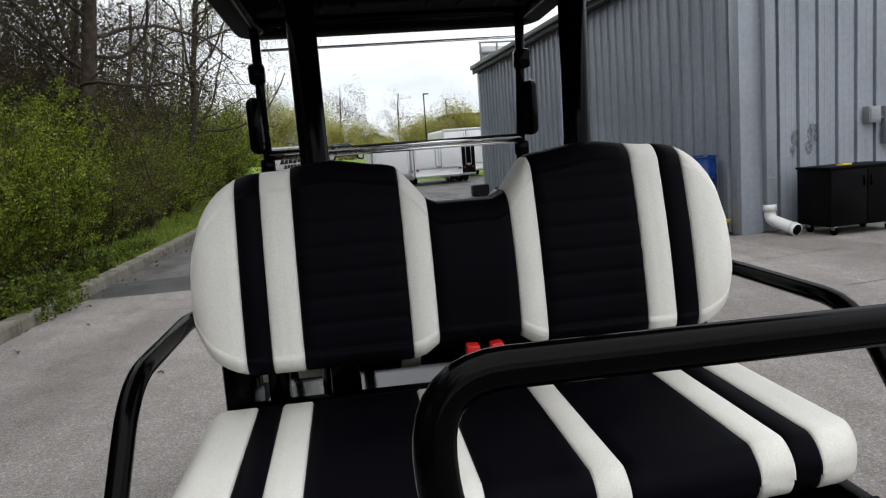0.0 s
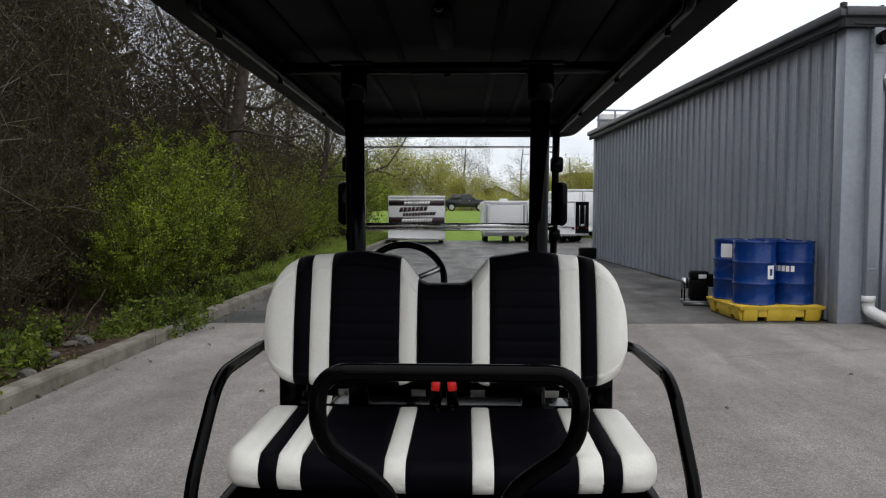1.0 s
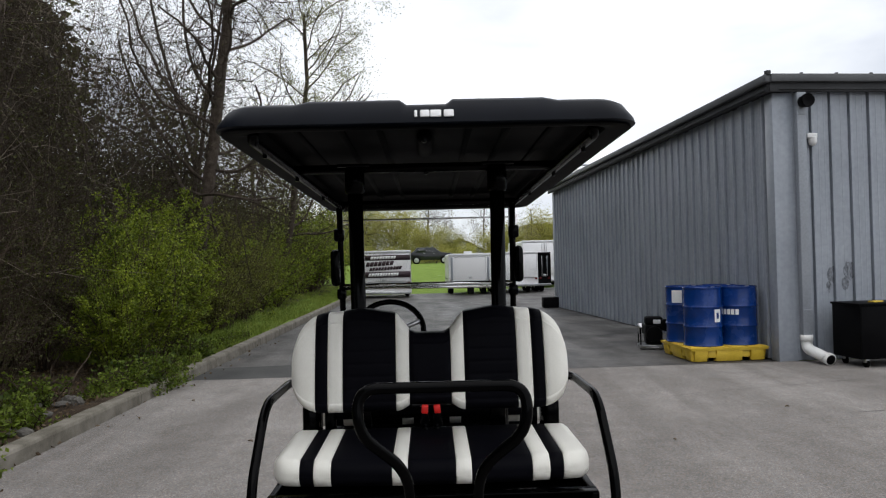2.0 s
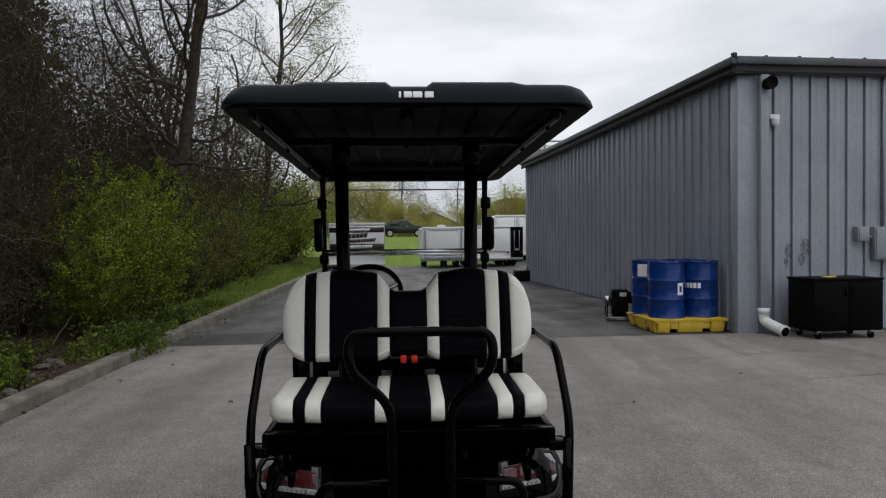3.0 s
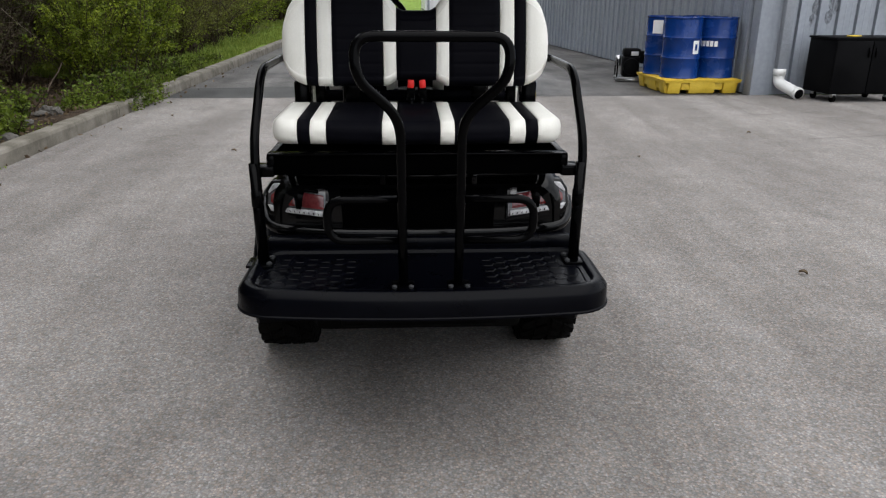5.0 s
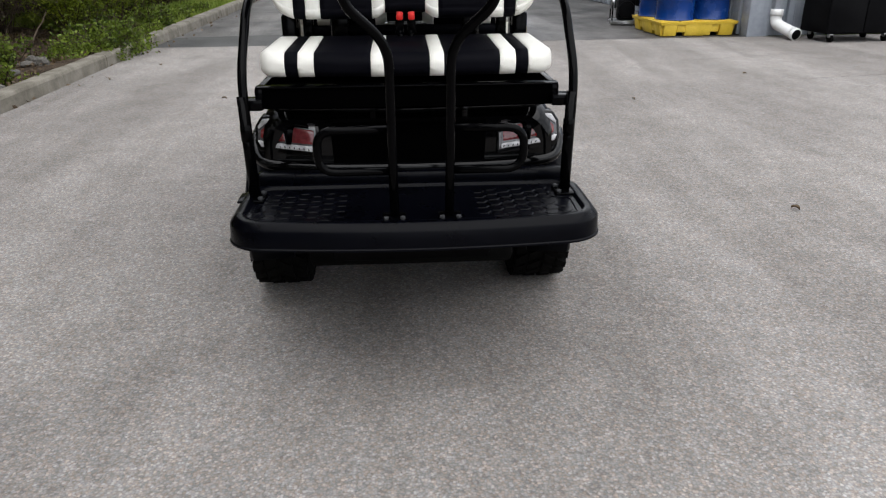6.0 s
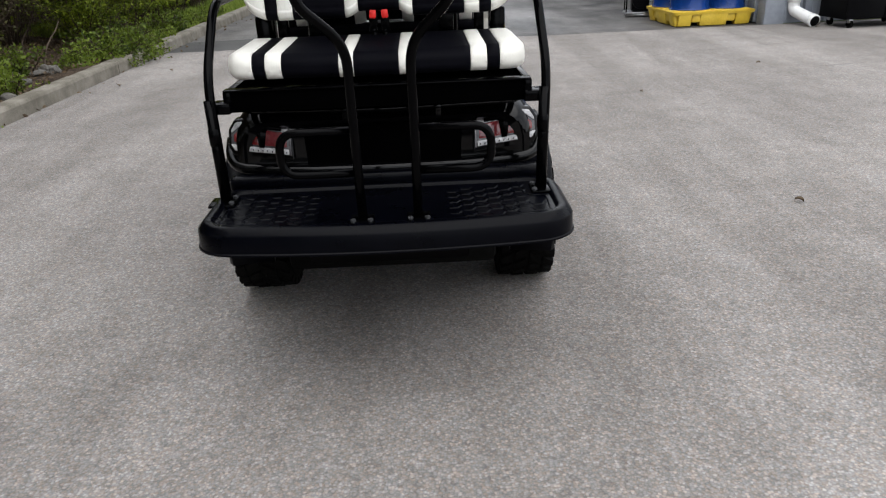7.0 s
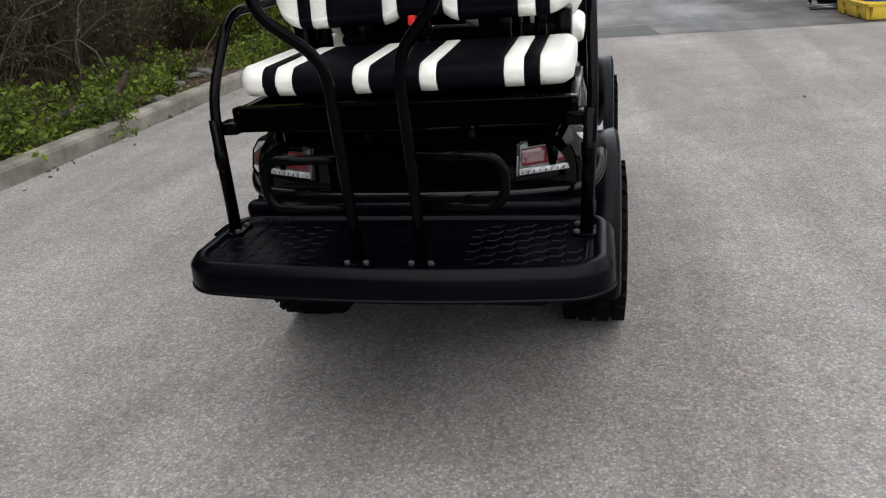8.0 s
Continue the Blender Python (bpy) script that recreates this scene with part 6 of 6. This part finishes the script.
# ---- parked trailers ----
def trailer(at, w, h, ln, label, sign=False, skin="trailer", low=0.34):
    t = thing("box_trailer", at, label, "trailer", "parked trailers")
    ring = lambda y, inset, drop: [(px, y, pz) for px, pz in rounded_plan(-w / 2 + inset, w / 2 - inset, low + inset, h - inset - drop, 0.1, 5)]
    ring_loft("box_body", [ring(0.03, 0.03, 0), ring(0, 0.0, 0), ring(0.05, 0, 0), ring(ln * 0.85, 0, 0), ring(ln, 0.12, 0.1)], M[skin], t)
    for s in (-1, 1):
        door = box("rear_door", (s * (w / 4 - 0.02), -0.015, (h + 0.6) / 2), (w / 2 - 0.1, 0.03, h - 0.85), M[skin], t, 0.01)
        box("hinge_bar", (s * 0.12, -0.04, (h + 0.6) / 2), (0.03, 0.03, h - 0.9), M["alloy"], door, 0.004)
        box("tail_lamp", (s * (w / 2 - 0.1), -0.03, 0.66), (0.1, 0.03, 0.08), M["lamp_red"], t, 0.005)
        for y in (ln * 0.45, ln * 0.45 + 0.8):
            wh = lathe("wheel", [(0.12, -0.1), (0.3, -0.1), (0.33, -0.06), (0.33, 0.06), (0.3, 0.1), (0.12, 0.1)], 20, M["rubber"], t, (s * (w / 2 - 0.18), y, 0.33), "x")
            lathe("rim", [(0.05, -0.11), (0.17, -0.105), (0.17, 0.105), (0.05, 0.11)], 14, M["alloy"], wh, (s * (w / 2 - 0.18), y, 0.33), "x")
        box("mudguard", (s * (w / 2 - 0.12), ln * 0.45 + 0.4, 0.72), (0.3, 1.7, 0.04), M["cab"], t, 0.01)
    box("sill", (0, 0.0, low + 0.02), (w, 0.08, 0.1), M["alloy"], t, 0.01)
    box("roof_trim", (0, 0.02, h - 0.02), (w, 0.1, 0.08), M[skin], t, 0.02)
    box("tongue", (0, ln + 0.5, 0.45), (0.12, 1.3, 0.1), M["cab"], t, 0.01)
    box("lock", (0, -0.06, 0.78), (0.14, 0.04, 0.1), M["alloy"], t, 0.01)
    if sign:
        sg = box("sign_panel", (0, -0.045, 1.38), (w - 0.06, 0.02, 0.98), M["sign_white"], t, 0.004, "printed sign panel with dark bands")
        for z, hh in ((1.755, 0.23), (1.02, 0.26)):
            box("band", (0, -0.057, z), (w - 0.06, 0.008, hh), M["sign_dark"], sg, 0)
        for z, x0, x1, hh, n, slope, mat in ((1.755, -0.55, 0.55, 0.12, 9, 0.02, "print_white"), (1.5, -0.75, 0.45, 0.19, 7, 0.06, "sign_dark"), (1.29, -0.6, 0.8, 0.14, 11, 0.06, "sign_dark"), (1.02, -0.65, 0.65, 0.14, 11, 0.02, "print_white")):
            stp = (x1 - x0) / n
            for k in range(n):
                xa, xb = x0 + stp * k, x0 + stp * (k + 0.86)
                za = z + slope * (k / n - 0.5) - hh / 2
                lean = hh * 0.3
                prism("print_bar", [(xa, -0.067, za), (xb, -0.067, za), (xb + lean, -0.067, za + hh), (xa + lean, -0.067, za + hh)], (0, 0.005, 0), M[mat], sg)
    return t


trailer(pose(-1.0, 30.0, -0.006), 2.42, 2.04, 3.0, "white box trailer with a dark-banded printed sign panel", True, "trailer", 0.2)
tr2 = trailer(pose(2.86, 31.0, -0.006), 1.9, 1.84, 3.6, "white box trailer with a smooth rounded back")
box("back_frame", (0, -0.05, 1.15), (1.42, 0.03, 1.12), M["sign_white"], tr2, 0.05, seg=3)
for s in (-1, 1):
    box("corner_strip", (s * 0.82, -0.04, 1.1), (0.09, 0.03, 1.2), M["pipe"], tr2, 0.02)
box("roof_vent", (-0.05, 0.4, 1.9), (0.35, 0.4, 0.12), M["sign_white"], tr2, 0.03)
box("stone_guard", (0, -0.05, 0.46), (1.8, 0.03, 0.16), M["alloy"], tr2, 0.01)
box("hitch_stand", (0, -0.1, 0.2), (0.3, 0.2, 0.3), M["cab"], tr2, 0.03)
trailer(pose(4.95, 31.3, -0.006), 2.1, 1.88, 4.2, "plain white box trailer parked by the building")
trailer(pose(7.4, 37.0, -0.006), 2.4, 2.5, 6.0, "tall white box trailer behind the others")
trailer(pose(6.35, 31.6, -0.006), 0.6, 1.82, 3.4, "narrow black box trailer beside white ones", False, "cab")
foot = box("bollard_base", (0, 0, 0.17), (0.5, 0.4, 0.34), M["cab"], None, 0.04)
foot.matrix_basis = pose(4.55, 21.4, -0.006)
tagged(foot, "black rubber block at the foot of the wall", "block")

# ---- dark estate car on the road behind the grass ----
suv = thing("parked_car", pose(2.6, 74.0, 1.19, 0, 0, 2), "dark sport utility car on the road behind the grass", "car")
side = [(-2.4, 0.4), (-2.45, 1.0), (-2.3, 1.16), (-1.85, 1.2), (-1.3, 1.7), (0.3, 1.74), (1.05, 1.22), (2.15, 1.08), (2.42, 0.86), (2.42, 0.4)]
prism("body", [(x, -0.9, z) for x, z in side], (0, 1.8, 0), M["car_dark"], suv, 0.06)
prism("side_window", [(-1.55, -0.93, 1.2), (-1.15, -0.91, 1.6), (-0.5, -0.91, 1.62), (-0.5, -0.93, 1.2)], (0, 0.03, 0), M["car_glass"], suv)
prism("side_window", [(-0.42, -0.93, 1.2), (-0.42, -0.91, 1.62), (0.22, -0.91, 1.64), (0.82, -0.93, 1.2)], (0, 0.03, 0), M["car_glass"], suv)
box("headlight", (2.3, -0.86, 0.9), (0.2, 0.12, 0.12), M["lamp_clear"], suv, 0.02)
box("bumper", (2.4, -0.4, 0.5), (0.16, 1.0, 0.16), M["alloy"], suv, 0.03)
box("door_mirror", (0.72, -0.98, 1.22), (0.14, 0.14, 0.14), M["car_dark"], suv, 0.03)
for x in (-0.45, 0.55):
    box("door_handle", (x - 0.2, -0.915, 1.08), (0.16, 0.03, 0.03), M["alloy"], suv, 0.005)
for x in (-1.45, 1.4):
    wh = lathe("wheel", [(0.1, -0.12), (0.34, -0.12), (0.4, -0.08), (0.4, 0.08), (0.34, 0.12), (0.1, 0.12)], 20, M["rubber"], suv, (x, -0.84, 0.4), "y")
    lathe("rim", [(0.05, -0.14), (0.25, -0.13), (0.25, 0.0)], 12, M["alloy"], wh, (x, -0.84, 0.4), "y")

# ---- far trees and hedge ----
def crown_tree_meshes(height, width, clumps, per, r, leaf_size):
    trunk = grow((0, 0, -0.2), (0.02, 0, 1), height * 0.6, height * 0.022, r, 6, 0.06, 0.02)
    big, pts = [trunk], []
    for i in range(clumps):
        k = int(r.integers(1, 6))
        d = trunk[0][k + 1] - trunk[0][k]
        limb = grow(trunk[0][k], side_way(d / np.linalg.norm(d), r, 0.6), height * r.uniform(0.25, 0.5), height * 0.008, r, 6, 0.15, 0.06)
        limb[0][:, :2] *= width / height * 1.6
        big.append(limb)
        c = limb[0][-1] if i % 2 else limb[0][4]
        pts.append(c + r.normal(size=(per, 3)) * np.array([0.11, 0.11, 0.13]) * height * r.uniform(0.6, 1.2))
    sv, sf = tubes_arrays(big, 4)
    pts = np.concatenate(pts)
    pts = pts[pts[:, 2] > 0.05]
    lv, lf = leaf_arrays(pts, leaf_size, 0.1, r)
    return (sv, sf), (lv, lf)


WILLOW_KITS = [shrub_kit(crown_tree_meshes(h, w, 34, 330, rng, 0.18), M["leaf_willow"], M["bark"]) for h, w in ((7.5, 5.0), (6.5, 5.5), (8.5, 5.0))]
for i in range(13):
    x = -22 + 3.5 * i + rng.uniform(-0.9, 0.9)
    sc_ = 1.0 if x < 0 else 0.8 if x < 5 else 0.62 if x < 11 else 0.72
    y = 84 + rng.uniform(-3, 7)
    plant("willow_tree", pose(x, y, 1.1, 0, 0, rng.uniform(0, 360)), WILLOW_KITS[i % 3], ("trunk", "crown"), "yellow-green spring willow in a far row", "tree", "far willow row", sc_ * rng.uniform(0.9, 1.1))
for x, y, k, sc in ((-6, 101, 4, 1.15), (3.5, 99, 1, 1.0), (12, 108, 2, 0.95), (19, 108, 4, 0.8), (-14, 96, 1, 1.3), (-22, 92, 4, 1.2), (28, 110, 1, 1.1), (36, 106, 4, 1.0), (-11, 62, 4, 1.0), (-14, 54, 1, 1.1), (-17, 70, 0, 1.0), (-10, 46, 2, 1.1), (-12, 40, 4, 1.0)):
    plant("bare_tree", pose(x, y, 1.3 if y > 70 else 0.3, 0, 0, rng.uniform(0, 360)), FAR_KITS[k % 2], ("trunk", "branchwork", "crown"), "bare spring tree beyond the grass", "tree", "far trees", sc)
HEDGE = [shrub_kit(crown_tree_meshes(3.6, 3.6, 22, 130, rng, 0.2), M["leaf"], M["bark"])]
for x, y, sc in ((-8.5, 44, 1.1), (-9.5, 49, 1.2), (-8.6, 55, 1.1), (-11, 60, 1.3), (-9, 66, 1.2), (-13, 50, 1.4), (-7.5, 72, 1.2)):
    plant("leafy_bush", pose(x, y, 0.2, 0, 0, rng.uniform(0, 360)), HEDGE[0], ("trunk", "crown"), "green bush at the grass's edge", "shrub", "far bushes", sc)

LOW_WILLOW = shrub_kit(crown_tree_meshes(3.2, 4.2, 24, 210, rng, 0.16), M["leaf_willow"], M["bark"])
for i in range(15):
    x = -19 + 2.9 * i + rng.uniform(-0.8, 0.8)
    plant("willow_bush", pose(x, 80.5 + rng.uniform(-1.5, 1.5), 1.1, 0, 0, rng.uniform(0, 360)), LOW_WILLOW, ("trunk", "crown"), "low yellow-green willow bush before the far row", "shrub", "far willow bushes", rng.uniform(0.65, 0.95))

# ---- far house and lamp post ----
house = thing("far_building", pose(29.0, 128, 1.2), "low tan brick building far beyond the trees", "building")
box("wall", (0, 0, 2.9), (14, 9, 5.8), M["brick_far"], house, 0)
box("roof", (0, 0, 6.0), (14.6, 9.6, 0.5), M["trim"], house, 0.05)
for k in range(4):
    wd = box("window", (-4.5 + 3 * k, -4.52, 3.6), (1.4, 0.08, 1.6), M["car_glass"], house, 0)
    box("frame", (-4.5 + 3 * k, -4.57, 3.6), (0.08, 0.06, 1.6), M["trailer"], wd, 0)
gable = thing("far_house", pose(9.6, 125, -1.6), "grey gabled house far beyond the willows", "house")
prism("wall", [(-4, 0, -0.3), (4, 0, -0.3), (4, 0, 4.6), (0, 0, 6.6), (-4, 0, 4.6)], (0, 8, 0), M["siding"], gable)
for sx in (-1, 1):
    prism("roof", [(sx * 4.5, -0.4, 4.42), (0, -0.4, 6.68), (0, -0.4, 6.95), (sx * 4.5, -0.4, 4.7)], (0, 8.8, 0), M["trim"], gable)
for x, z in ((-2, 1.8), (2, 1.8), (0, 4.4)):
    wd = box("window", (x, -0.03, z), (1.1, 0.08, 1.4), M["car_glass"], gable, 0)
    box("frame", (x, -0.08, z), (0.08, 0.05, 1.4), M["trailer"], wd, 0)
lp = thing("lamp_post", pose(11.5, 78, 1.35), "slim grey lamp post beyond the grass", "lamp post")
tube("pole", [(0, 0, -0.2), (0, 0, 6.2)], 0.07, M["trim"], lp, 8)
box("lamp_head", (0.25, 0, 6.2), (0.6, 0.2, 0.12), M["trim"], lp, 0.02)

# ---- ribbed wall sheets ----
SHEET_W = 0.9144


def sheet_mesh(width, height, flip=False):
    prof = [(0, 0)]
    for k in range(3):
        c = width / 6 + width / 3 * k
        prof += [(c - 0.04, 0), (c - 0.039, -0.03), (c - 0.022, -0.03), (c - 0.018, 0.036), (c + 0.018, 0.036), (c + 0.025, 0)]
        if k < 2:
            for q in (0.35, 0.65):
                g = c + width / 3 * q
                prof += [(g - 0.012, 0), (g, 0.0035), (g + 0.012, 0)]
    prof.append((width - 0.003, 0))
    if flip:
        prof = [(width - 0.003 - x, d) for x, d in prof[::-1]]
        prof[0], prof[-1] = (0, 0), (width - 0.003, 0)
    v = [(x, -0.02 - d, z) for x, d in prof for z in (0.015, height)]
    f = [(2 * i, 2 * i + 2, 2 * i + 3, 2 * i + 1) for i in range(len(prof) - 1)]
    nb = len(v)
    v += [(0, 0.018, 0.015), (0, 0.018, height), (width - 0.003, 0.018, 0.015), (width - 0.003, 0.018, height)]
    m = 2 * (len(prof) - 1)
    f += [(0, 1, nb + 1, nb), (m, nb + 2, nb + 3, m + 1), (1,) + tuple(2 * i + 1 for i in range(1, len(prof))) + (nb + 3, nb + 1), (0, nb, nb + 2) + tuple(2 * i for i in range(len(prof) - 1, 0, -1))]
    me = bpy.data.meshes.new("wall_sheet")
    me.from_pydata(v, [], f)
    me.materials.append(M["steel"])
    me.update()
    return me


SHEET = sheet_mesh(SHEET_W, B_H + 0.015)
SIDE_SHEET = sheet_mesh(SHEET_W, B_H + 0.02, True)
for k in range(15):
    s = new("wall_sheet", SHEET)
    s.parent = front_wall
    s.matrix_basis = pose(0.11 + SHEET_W * k, 0, 0)
for k in range(14):
    y = 0.1 + SHEET_W * (k + 1)
    s = new("wall_sheet", SIDE_SHEET)
    s.parent = side_wall
    s.matrix_basis = pose(0, y, 0, 0, 0, -90) @ Matrix.Diagonal((1, 1, 1 - B_FALL * y / B_H, 1))
